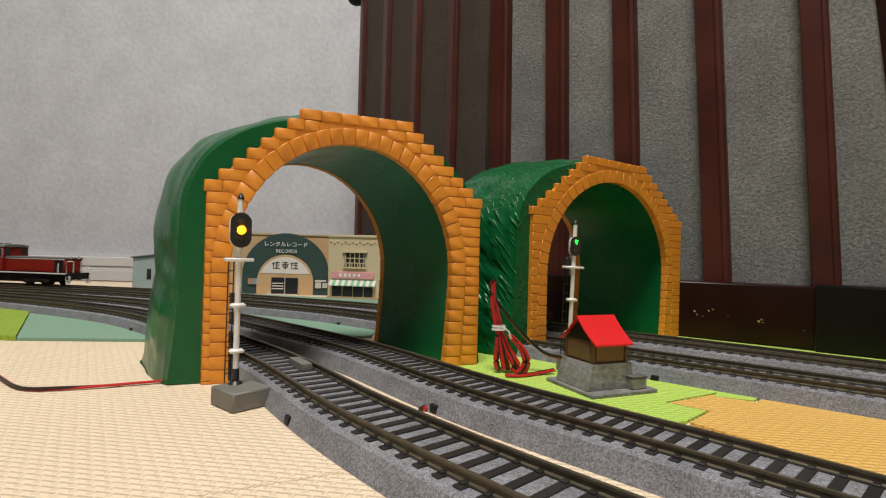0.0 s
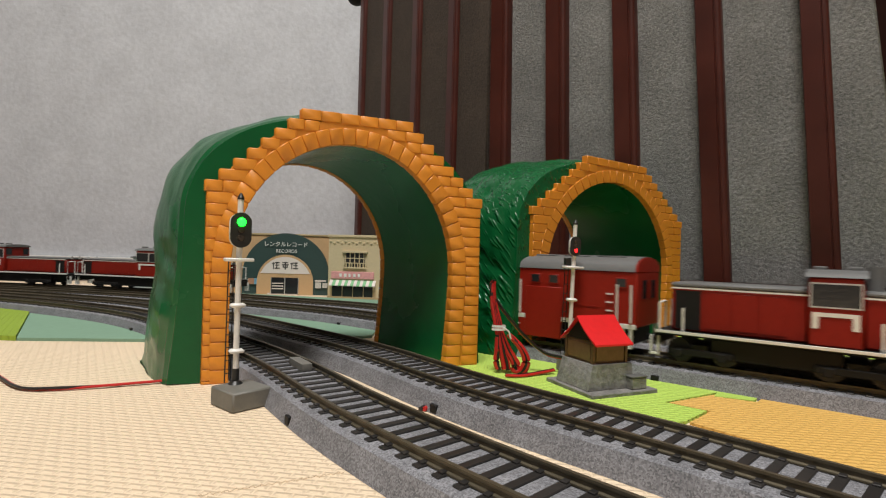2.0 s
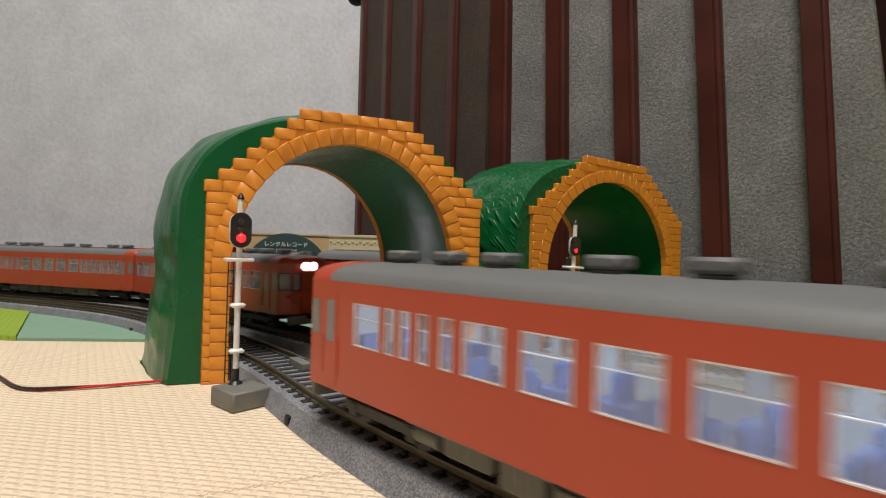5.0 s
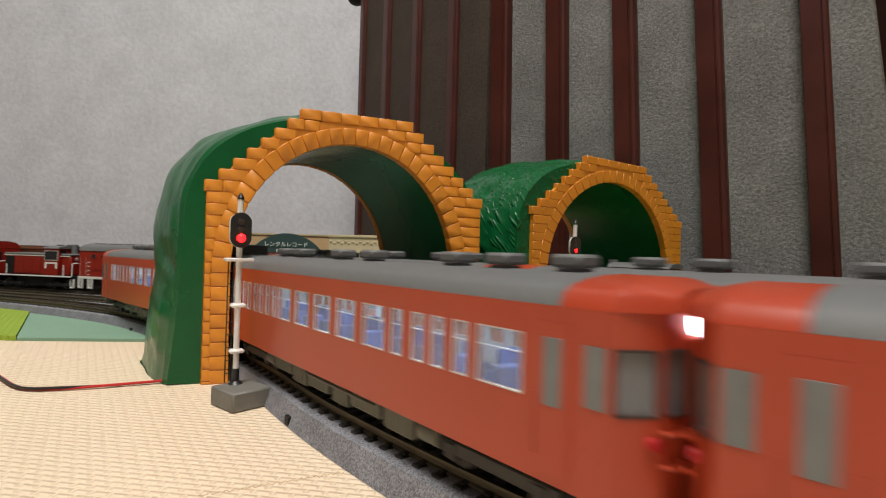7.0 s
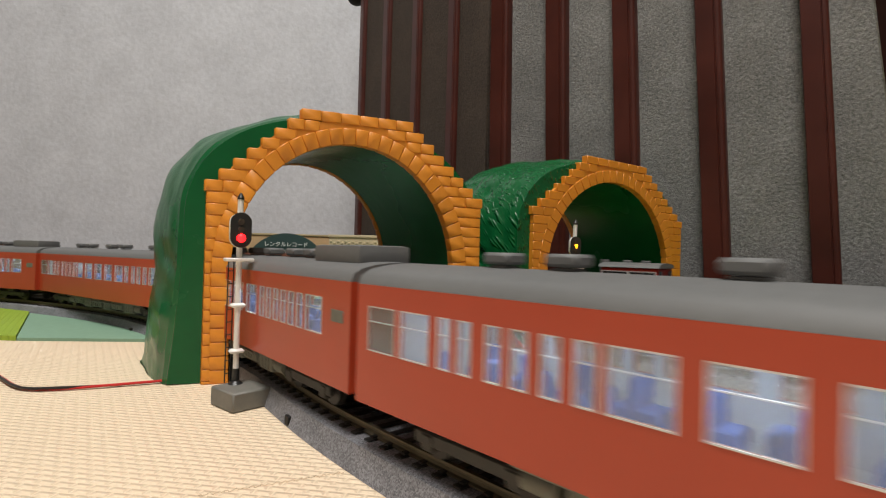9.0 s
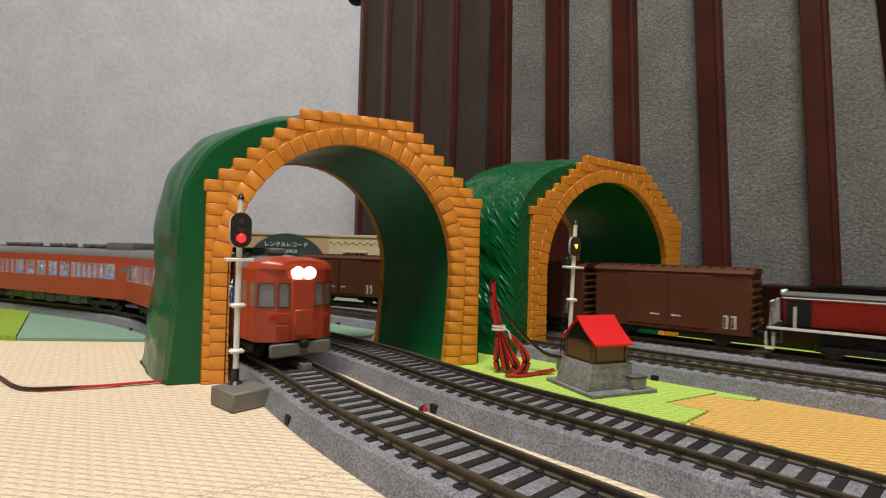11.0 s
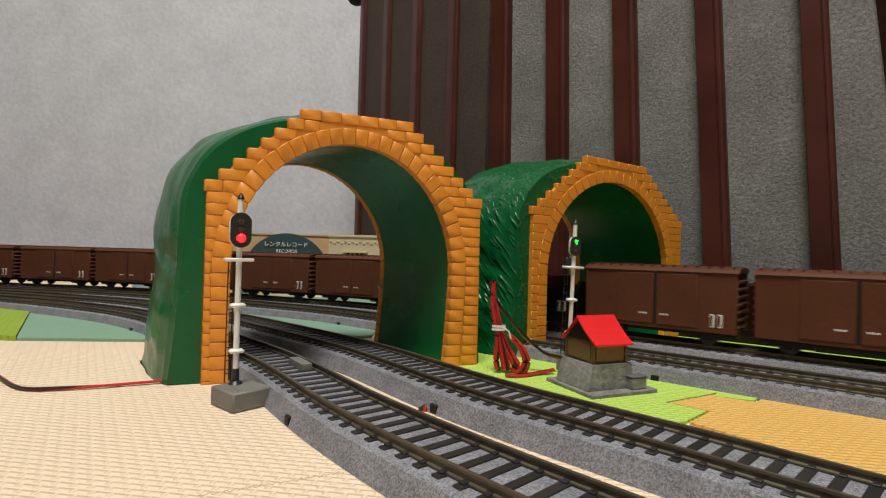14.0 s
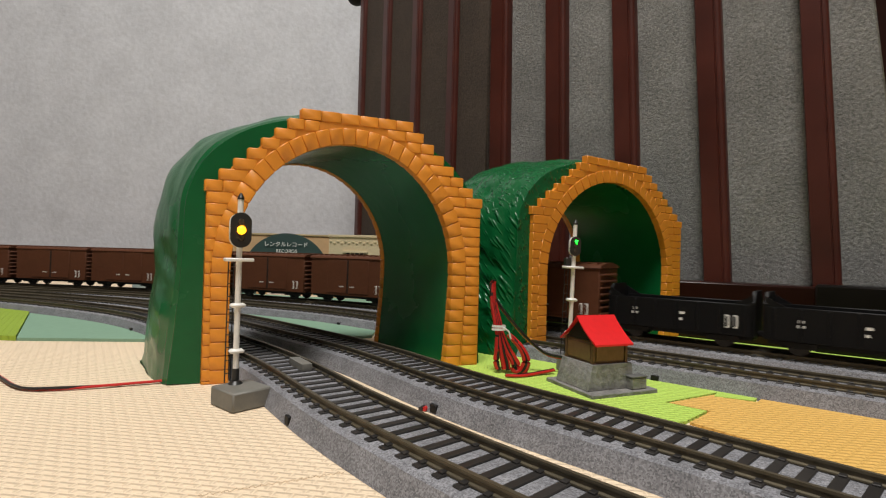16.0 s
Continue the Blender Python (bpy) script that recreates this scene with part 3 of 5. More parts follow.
def bed():
    bed_ob = thing("bed_frame", upose(0, 0, 0), "dark mahogany slatted bed frame stood on edge", "bed frame")
    base, du, dn = Vector((154, 333, 0)), Vector((0.795, -0.607, 0)), Vector((0.607, 0.795, 0))

    def slat(foot, along, back, left, wide, deep, lean, z0, z1):
        """A flat face, a groove and a rounded bead along its one edge."""
        prof = [(0, deep), (0, 0.5), (0.4, 0), (0.70 * wide, 0), (0.72 * wide, 0.7), (0.75 * wide, 0.7), (0.77 * wide, 0.15), (0.86 * wide, 0.1), (0.95 * wide, 0.7), (wide, 1.8), (wide, deep)]
        bm = bmesh.new()
        rings = []
        for k in range(5):
            z = z0 + (z1 - z0) * k / 4
            rings.append([bm.verts.new(foot + along * (left + a + lean * (z - 30)) + back * b + Vector((0, 0, z))) for a, b in prof])
        n = len(prof)
        for p, q in zip(rings, rings[1:]):
            for m in range(n):
                bm.faces.new((p[m], p[(m + 1) % n], q[(m + 1) % n], q[m]))
        bm.faces.new(rings[0])
        bm.faces.new(rings[-1])
        bmesh.ops.recalc_face_normals(bm, faces=bm.faces[:])
        part("slat", bm, "mahogany", bed_ob)
    for left, wide, lean in ((-154.6, 16.2, -0.0159), (-101.2, 16.4, -0.0268), (-45.1, 15.9, -0.0417), (11.9, 15.4, -0.051), (69.6, 14.0, -0.054)):
        slat(base + dn * 12, du, dn, left, wide, 9, lean, 30, 620)
    # side rail along the floor, with a darker end block
    bm = bmesh.new()
    vs = box(bm, -190, 46, 0, 22, 1.2, 37, 1.0)
    for v in bm.verts:
        p = base + du * (v.co.x + 30) + dn * v.co.y
        v.co = Vector((p.x, p.y, v.co.z))
    part("side_rail", bm, "dark_beam", bed_ob, "dark side rail with worn chips")
    bm = bmesh.new()
    box(bm, 71, 180, -3, 22, 1.0, 38.5, 1.0)
    for v in bm.verts:
        p = base + du * v.co.x + dn * v.co.y
        v.co = Vector((p.x, p.y, v.co.z))
    part("end_block", bm, "block_black", bed_ob, "nearly black end block")
    bm = bmesh.new()
    for x, z, r in ((9, 18, 0.7), (10.4, 16, 0.45), (17, 19, 0.55), (19.4, 20, 0.5), (14, 15.5, 0.35), (28, 17, 0.25), (44, 15, 0.7), (45.4, 16.2, 0.5), (46.2, 14.6, 0.3), (66, 12, 0.25)):
        m = Matrix.Translation(base + du * x + dn * -0.05 + Vector((0, 0, z)))
        vs = ball(bm, (0, 0, 0), r, 1, 0.12, 1.1, 7)
        for v in vs:
            p = base + du * (x + v.co.x + 0.35 * math.sin(v.co.z * 9)) + dn * (v.co.y - 0.03)
            v.co = Vector((p.x, p.y, z + v.co.z))
    part("chipped_paint", bm, "worn_chip", bed_ob, "chipped pale wood spots")
    # felt panel behind the slats
    bm = bmesh.new()
    box(bm, -170, 113.4, 21, 34, 2, 640, 1.0)
    for v in bm.verts:
        p = base + du * (v.co.x - (0.104 * (v.co.z - 30) if v.co.x > 0 else 0)) + dn * v.co.y
        v.co = Vector((p.x, p.y, v.co.z))
    part("mattress_base", bm, "grey_felt", bed_ob, "grey felt underside of a mattress")
    # second leaf folded further back
    c, e = Vector((35.5, 423, 0)), Vector((-0.532, 0.847, 0))
    nb = Vector((0.847, 0.532, 0))
    for right, wide in ((64.6, 13.8), (136.5, 14.8), (210, 16), (285, 13)):
        slat(c + nb * 6, -e, nb, -right - wide, wide, 5.0, 0.0, 2, 640)
    # a dark backing, added to fill the view past the felt's end
    bm = bmesh.new()
    box(bm, 60, 190, 36, 44, 2, 640, 1.0)
    for v in bm.verts:
        p = base + du * v.co.x + dn * v.co.y
        v.co = Vector((p.x, p.y, v.co.z))
    part("end_panel", bm, "dark_beam", bed_ob, "added nearly black backing past the felt")
    bm = bmesh.new()
    ball(bm, c + e * 318 + nb * 8 + Vector((0, 0, 397)), 13, 1, 1, 0.9, 16)
    part("corner_cap", bm, "under_black", bed_ob, "black rounded corner cap")
    bm = bmesh.new()
    box(bm, 18, 300, 10.6, 22, 2, 660, 1.0)
    for v in bm.verts:
        p = c + e * v.co.x + nb * v.co.y
        v.co = Vector((p.x, p.y, v.co.z))
    part("mattress_base", bm, "brown_felt", bed_ob, "brown felt underside of a mattress")
    # low rail of the far leaf
    bm = bmesh.new()
    box(bm, 18, 300, 0, 5.8, 2, 60, 1.0)
    for v in bm.verts:
        p = c + e * v.co.x + nb * v.co.y
        v.co = Vector((p.x, p.y, v.co.z))
    part("side_rail", bm, "mahogany", bed_ob)


bed()
for key, pitch, n0, n1, wide in (("a", 6.0, 700, 2300, 0.88), ("b", 5.3, 700, 2300, 0.94), ("c", 5.0, 500, 2300, 0.96), ("d", 4.95, 450, 2300, 0.96)):
    build_track(key, pitch, n0, n1, wide)
# ---- buildings behind the tracks ----


def lettering(text, size, m, mat_name, parent, depth=0.15):
    c = bpy.data.curves.new("lettering", "FONT")
    c.body, c.size, c.align_x, c.align_y, c.extrude = text, size * U, "CENTER", "CENTER", depth * U
    tmp = bpy.data.objects.new("lettering", c)
    scene.collection.objects.link(tmp)
    dg = bpy.context.evaluated_depsgraph_get()
    me = bpy.data.meshes.new_from_object(tmp.evaluated_get(dg))
    bpy.data.objects.remove(tmp)
    me.materials.clear()
    me.materials.append(MATS[mat_name])
    ob = new("lettering", me)
    ob.parent = parent
    ob.matrix_local = m
    return ob


def dome(hw, h, z0, n=28):
    pts = [(-hw, 0), (hw, 0)]
    r = hw
    st = max(h - r, 0)
    for i in range(n + 1):
        a = math.pi * i / n
        pts.append((hw * math.cos(a), st + (h - st) * math.sin(a)))
    out = []
    for p in pts:
        if not out or (abs(p[0] - out[-1][0]) + abs(p[1] - out[-1][1])) > 1e-4:
            out.append(p)
    return [(x, z + z0) for x, z in out]


UP = Matrix(((1, 0, 0, 0), (0, 0, -1, 0), (0, 1, 0, 0), (0, 0, 0, 1)))   # polygon plane to an upright wall facing -y


def record_shop():
    sh = thing("record_shop", upose(-175, 576, 1.6, 0, 0, 3), "model record shop with dark green domed front and tan walls", "model building")
    bm = bmesh.new()
    box(bm, -66, 62, 3, 50, -1.5, 64, 0.6)
    part("wall", bm, "shop_tan", sh, "tan side walls")
    bm = bmesh.new()
    box(bm, -67, 63, 2, 51, 64.2, 66.5, 0.4)
    part("roof", bm, "shop_cream_dark", sh)
    bm = bmesh.new()
    extrude_poly(bm, dome(47.5, 68.5, -1.5), -3.0, 2.0, UP)
    part("front", bm, "shop_green", sh, "dark green domed front")
    bm = bmesh.new()
    extrude_poly(bm, dome(31.0, 44.5, -1.5), 3.05, 3.6, UP)
    part("entrance_arch", bm, "shop_tan", sh)
    bm = bmesh.new()
    poly = [(x, z) for x, z in dome(28.6, 42.0, -1.5) if z > 22]
    poly = [(-27.6, 22.0)] + sorted([p for p in poly], key=lambda p: p[0]) + [(27.6, 22.0)]
    extrude_poly(bm, poly[::-1], 3.65, 4.0, UP)
    part("name_panel", bm, "shop_white", sh, "white panel with dark lettering shapes")
    for i, x in enumerate((-10.0, 0.0, 10.0)):
        bm = bmesh.new()
        for dx, dz, w, h in ((-2.9, -0.4, 1.0, 7.6), (-2.9, 2.0, 3.2, 1.0), (1.2, 3.0, 5.0, 1.0), (1.2, 0.2, 4.4, 1.0), (1.2, -3.2, 5.6, 1.1), (1.2 + 0.5 * (i - 1), 0, 1.0, 7.4)) if i != 1 else ((0, 3.2, 6.4, 1.0), (0, 0.8, 7.6, 1.0), (0, -1.8, 5.6, 1.0), (0, -0.4, 1.1, 8.2), (-2.2, -0.6, 0.9, 1.8), (2.2, -0.6, 0.9, 1.8)):
            box(bm, x + dx - w / 2, x + dx + w / 2, -4.25, -4.02, 31 + dz - h / 2, 31 + dz + h / 2)
        part("name_mark", bm, "ink_black", sh)
    bm = bmesh.new()
    box(bm, -24 + 5, -2 + 16, -3.9, -3.62, -1.4, 0.2)
    part("doorstep", bm, "shop_white", sh)
    dr = bmesh.new()
    box(dr, -15, 14.5, -4.0, -3.65, -0.5, 17.5)
    door = part("door", dr, "dark_glass", sh, "dark glass shop door")
    bm = bmesh.new()
    box(bm, -0.4, 0.4, -4.4, -4.05, -0.5, 17.5)
    box(bm, -15.4, -14.8, -4.4, -4.05, -0.5, 17.5)
    box(bm, 14.4, 15, -4.4, -4.05, -0.5, 17.5)
    part("door_frame", bm, "alu", door)
    bm = bmesh.new()
    for z in (4.5, 7.5, 10.5):
        box(bm, -14, -1.5, -4.3, -4.05, z, z + 1.1)
    part("notice", bm, "shop_white", door)
    for x, w, z, h, mn in ((-37, 7, 9.5, 6.5, "poster_brown"), (-29.5 - 1, 6.5, 9.5, 6.5, "poster_blue"), (36.5, 6.5, 6.5, 6.5, "poster_grey"), (44, 5.5, 7.0, 5.5, "poster_grey"), (39, 12, 13.8, 1.8, "shop_white")):
        bm = bmesh.new()
        box(bm, x - w / 2, x + w / 2, -3.5, -3.02, z, z + h)
        part("poster", bm, mn, sh)
    bm = bmesh.new()
    for i in range(9):
        box(bm, -8 + i * 1.9, -8 + i * 1.9 + 1.1, -3.75, -3.62, 20.2, 21.2)
    part("small_print", bm, "shop_cream_dark", sh)
    lettering("レンタルレコード", 6.1, Matrix.Translation((0, -3.25 * U, 54.2 * U)) @ Matrix.Rotation(math.pi / 2, 4, "X"), "ink_white", sh)
    lettering("RECORDS", 5.2, Matrix.Translation((0.5 * U, -3.25 * U, 46.8 * U)) @ Matrix.Rotation(math.pi / 2, 4, "X"), "ink_white", sh)


def corner_shop():
    sh = thing("corner_shop", upose(-92, 545, 1.6, 0, 0, -6), "cream model shop house with awnings and pink sign", "model building")
    bm = bmesh.new()
    box(bm, -30, 60, 0, 45, -1.5, 64, 0.5)
    part("wall", bm, "shop_cream", sh)
    bm = bmesh.new()
    box(bm, -31, 61, -1.2, 46, 63.5, 66, 0.3)
    for i in range(22):
        box(bm, -29 + i * 4, -29 + i * 4 + 2.6, -0.9, 0.2, 56.5 if i % 2 else 58.3, 57.9 if i % 2 else 59.7, 0.2)
    part("cornice", bm, "shop_cream", sh)
    for x in (0, 42):
        wb = bmesh.new()
        box(wb, x - 12, x + 10, -0.5, 0.3, 32, 47)
        w = part("window", wb, "dark_glass", sh)
        bm = bmesh.new()
        for k in range(5):
            box(bm, x - 11.5 + k * 5, x - 10.7 + k * 5, -0.9, -0.52, 32, 47)
        for z in (36, 41):
            box(bm, x - 12, x + 10, -0.9, -0.52, z, z + 0.7)
        box(bm, x - 13.5, x + 11.5, -1.8, 0.2, 30.5, 32, 0.2)
        box(bm, x - 14.5, x + 12.5, -2.4, 0.2, 47, 49, 0.2)
        part("frame", bm, "shop_cream", w)
        bm = bmesh.new()
        for k in range(9):
            box(bm, x - 13 + k * 3, x - 12.2 + k * 3, -2.2, -1.6, 30, 36)
        box(bm, x - 13.4, x + 12, -2.2, -1.6, 36, 36.8)
        part("railing", bm, "shop_cream", w)
    bm = bmesh.new()
    box(bm, -26, 20, -1.4, 0.2, 19.5, 27, 0.3)
    sg = part("sign", bm, "sign_pink", sh, "pink shop sign")
    bm = bmesh.new()
    for k, w in enumerate((2.5, 2.8, 2.2, 2.6, 2.4)):
        box(bm, -17 + k * 5, -17 + k * 5 + w, -1.75, -1.45, 21.5, 25)
    part("sign_bar", bm, "ink_white", sg)
    for k in range(15):
        bm = bmesh.new()
        x = -27 + k * 3.3
        vs = box(bm, x, x + 3.25, -6, 0, 12, 13)
        for v in bm.verts:
            v.co.z += (v.co.y + 6) * 0.9
        part("awning", bm, "awning_green" if k % 2 else "shop_white", sh)
    bm = bmesh.new()
    box(bm, 27, 58, -6, 0, 9, 10)
    for v in bm.verts:
        v.co.z += (v.co.y + 6) * 1.6
    part("awning", bm, "awning_blue", sh, "blue awning")
    for x0, x1 in ((-25, -14.5), (-13.5, -3), (-2, 8.5), (9.5, 19), (28, 42), (43, 57)):
        bm = bmesh.new()
        box(bm, x0, x1, -0.4, 0.3, 0.5, 13)
        part("shop_window", bm, "dark_glass", sh)
    bm = bmesh.new()
    box(bm, -30, 60, -1.2, 0.2, -1.5, 0.6, 0.2)
    part("plinth", bm, "shop_cream_dark", sh)


def shed():
    sh = thing("trackside_shed", upose(-342, 590, 0, 0, 0, 12), "small grey-green trackside shed with sloping roof", "model building")
    bm = bmesh.new()
    box(bm, -12, 30, 0, 26, 0, 36, 0.4)
    for v in bm.verts:
        if v.co.z > 20:
            v.co.z += (v.co.x + 12) * 0.14
    part("wall", bm, "shed_grey", sh)
    bm = bmesh.new()
    box(bm, -14, 32, -2, 28, 36.3, 37.8, 0.2)
    for v in bm.verts:
        v.co.z += (v.co.x + 12) * 0.14
    part("roof", bm, "roof_grey", sh)
    bm = bmesh.new()
    box(bm, 3, 7.5, -0.5, 0.2, 12, 24)
    part("window", bm, "dark_glass", sh)


record_shop()
corner_shop()
shed()

# ---- signals ----
SIGNAL_LAMPS = []


def signal(x, y, z, scale, turn, lean, size, changes):
    """A three-light signal: its LED slides up behind the aspect that shows."""
    s = thing("railway_signal", upose(x, y, z, 0, lean, turn) @ Matrix.Scale(scale, 4), "white post railway signal with oval black head", "railway signal", "three-light signals")
    bm = bmesh.new()
    box(bm, -2.8, 11.5, -6.8, 6.5, 0, 6.0, 0.5, Matrix.Rotation(radians(-40 - turn), 4, "Z"))
    part("base", bm, "grey_plastic", s, "grey plastic base block")
    bm = bmesh.new()
    cyl(bm, (0, 0, 6), (0, 0, 7), 2.4, 1.5)
    cyl(bm, (0, 0, 7), (0, 0, 11), 1.15)
    part("foot", bm, "signal_black", s, "black socket foot")
    bm = bmesh.new()
    cyl(bm, (0, 0, 11), (0, 0, 66), 0.95)
    part("post", bm, "signal_white", s)
    bm = bmesh.new()
    cyl(bm, (0, 0, 66), (0, 0, 66.6), 1.1)
    cyl(bm, (0, 0, 66.6), (0, 0, 68.2), 1.1, 0.3)
    part("finial", bm, "signal_black", s)
    for z in (16.6, 31.5):
        bm = bmesh.new()
        box(bm, -2.4, 2.4, -1.6, 1.6, z - 0.7, z + 0.7, 0.6)
        part("bracket", bm, "signal_white", s)
    bm = bmesh.new()
    box(bm, -4.4, 4.4, -2.2, 3.0, 45.8, 46.9, 0.3)
    part("platform", bm, "signal_white", s)
    # ladder behind the post
    bm = bmesh.new()
    for dx in (-2.6, -0.9):
        cyl(bm, (dx - 0.3, 2.5, 6), (dx, 3.2, 45.8), 0.22, seg=6)
    for k in range(9):
        cyl(bm, (-2.75, 2.7, 9 + k * 4.2), (-0.9, 2.7, 9 + k * 4.2), 0.18, seg=6)
    part("ladder", bm, "signal_black", s, "thin black ladder")
    # head: hollow oval box behind a black face with three holes
    hz = 56.0
    bm = bmesh.new()
    head_at = Matrix.Translation((0, 0, hz * U)) @ Matrix.Scale(size, 4) @ Matrix.Translation((0, 0, -hz * U))
    oval = [(3.2 * math.cos(a), (2.4 if math.sin(a) >= 0 else -2.4) + 3.2 * math.sin(a)) for a in (2 * math.pi * (k + 0.5) / 24 for k in range(24))]
    extrude_poly(bm, oval, -1.0, 1.4, Matrix.Translation((0, 0, hz)) @ UP)
    hd = part("head", bm, "signal_white", s, "oval signal head", 60)
    if size < 1:
        bm = bmesh.new()
        box(bm, -3.6, -0.9, 0.4, 2.8, 47.2, 50.6, 0.2)
        part("relay_box", bm, "signal_black", s, "small dark relay box")
    hd.matrix_local = head_at
    bm = bmesh.new()
    big = [(x * 1.02, zz * 1.02) for x, zz in oval]
    extrude_poly(bm, big, 1.45, 2.1, Matrix.Translation((0, 0, hz)) @ UP)
    part("face", bm, "signal_black", hd, "black face with three lenses", 60)
    for dz in (2.6, 0, -2.6):
        bm = bmesh.new()
        cyl(bm, (0, -2.1, hz + dz), (0, -2.45, hz + dz), 1.15, 1.0, seg=14)
        part("lens", bm, "led_off_glass", hd)
    for mn, dz in (("led_green", 2.6), ("led_yellow", 0.0), ("led_red", -2.6)):
        bm = bmesh.new()
        ball(bm, (0, 0, 0), 1.45 if size == 1 else 0.8, 1, 0.75, 1, 12)
        for dx, dq in ((0.5, 0.75), (-0.6, 0.6), (0.1, -0.8)):
            ball(bm, (dx * 0.8, -0.15, dq * 0.8), 0.62, 1, 0.7, 1, 8)
        l = part("led", bm, mn, hd, mn.replace("led_", "") + " signal light")
        SIGNAL_LAMPS.append((l, hz + dz, changes[mn]))
    return s


signal(-66.5, 168, 0.0, 1.0, 33, 0.0, 1.0, {"led_yellow": [(0, 0.2), (15.3, 99)], "led_green": [(0.2, 5.0)], "led_red": [(5.0, 15.3)]})
signal(56.8, 228, 0.8, 0.968, 12, 1.6, 0.78, {"led_green": [(0, 1.57), (12.95, 99)], "led_red": [(1.45, 8.45)], "led_yellow": [(8.45, 12.95)]})

# ---- trackside hut ----


def hut():
    h = thing("trackside_hut", upose(61.0, 197.0, 0.4, 0, 0, 23), "small red-roofed wooden hut on a stone plinth", "model hut")
    bm = bmesh.new()
    box(bm, -14.5, 15.5, -14.0, 14.0, 0, 2.0, 0.3)
    part("slab", bm, "hut_stone", h, "grey stone slab")
    bm = bmesh.new()
    vs = box(bm, -11.5, 8.0, -9.6, 9.6, 2.0, 11.2, 0.2)
    for v in bm.verts:
        k = 1.0 - 0.007 * (v.co.z - 2)
        v.co.x, v.co.y = v.co.x * k - (1.6 if v.co.x < 0 and v.co.z < 4 else 0), v.co.y * k
    part("plinth", bm, "hut_stone", h, "weathered stone plinth")
    bm = bmesh.new()
    box(bm, 4.5, 11.5, -12.6, -8.6, 2.0, 6.2, 0.3)
    stp = part("step", bm, "hut_stone", h)
    bm = bmesh.new()
    box(bm, 4.3, 11.7, -12.8, -8.5, 6.25, 6.9, 0.2)
    part("step_top", bm, "hut_stone_dark", stp)
    bm = bmesh.new()
    box(bm, -9.6, 5.6, -7.6, 7.6, 11.2, 19.2, 0.1)
    cab = part("cabin", bm, "hut_brown", h, "brown wooden cabin")
    for x in (-9.6, 5.4):
        for y in (-7.7, 7.5):
            bm = bmesh.new()
            box(bm, x - 0.5, x + 0.7, y - 0.5, y + 0.7, 11.2, 19.4, 0.1)
            part("corner_post", bm, "hut_brown", cab)
    bm = bmesh.new()
    box(bm, -8.2, 4.4, -7.95, -7.62, 12.2, 18.2)
    part("window_panel", bm, "hut_window", cab)
    bm = bmesh.new()
    box(bm, -9.95, -9.62, -6.6, 6.6, 12.2, 18.2)
    part("window_panel", bm, "hut_window", cab)
    # curved gable roof
    for sgn in (-1, 1):
        bm = bmesh.new()
        prof = []
        for k in range(7):
            u = k / 6
            prof.append((sgn * (0.0 + 10.6 * u), 28.0 - 12.4 * u + 3.0 * u * u))
        poly = prof + [(y, z - 0.7) for y, z in prof[::-1]]
        a = [bm.verts.new((-11.2 + 0.5 * abs(y) / 10, y, z)) for y, z in poly]
        b = [bm.verts.new((6.5, y, z)) for y, z in poly]
        n = len(poly)
        bm.faces.new(a)
        bm.faces.new(b[::-1])
        for i in range(n):
            bm.faces.new((a[i], b[i], b[(i + 1) % n], a[(i + 1) % n]))
        bmesh.ops.recalc_face_normals(bm, faces=bm.faces[:])
        part("roof_slope", bm, "red_roof", h, "bright red roof")
    bm = bmesh.new()
    extrude_poly(bm, [(-7.6, 19.4), (7.6, 19.4), (0, 26.8)], -0.4, 0.4, Matrix(((0, 0, 1, -9.4), (1, 0, 0, 0), (0, 1, 0, 0), (0, 0, 0, 1))))
    part("gable", bm, "under_black", h, "dark gable end")
    bm = bmesh.new()
    extrude_poly(bm, [(-7.6, 19.4), (7.6, 19.4), (0, 26.8)], -0.4, 0.4, Matrix(((0, 0, 1, 5.0), (1, 0, 0, 0), (0, 1, 0, 0), (0, 0, 0, 1))))
    part("gable", bm, "under_black", h)


hut()

# ---- wires ----


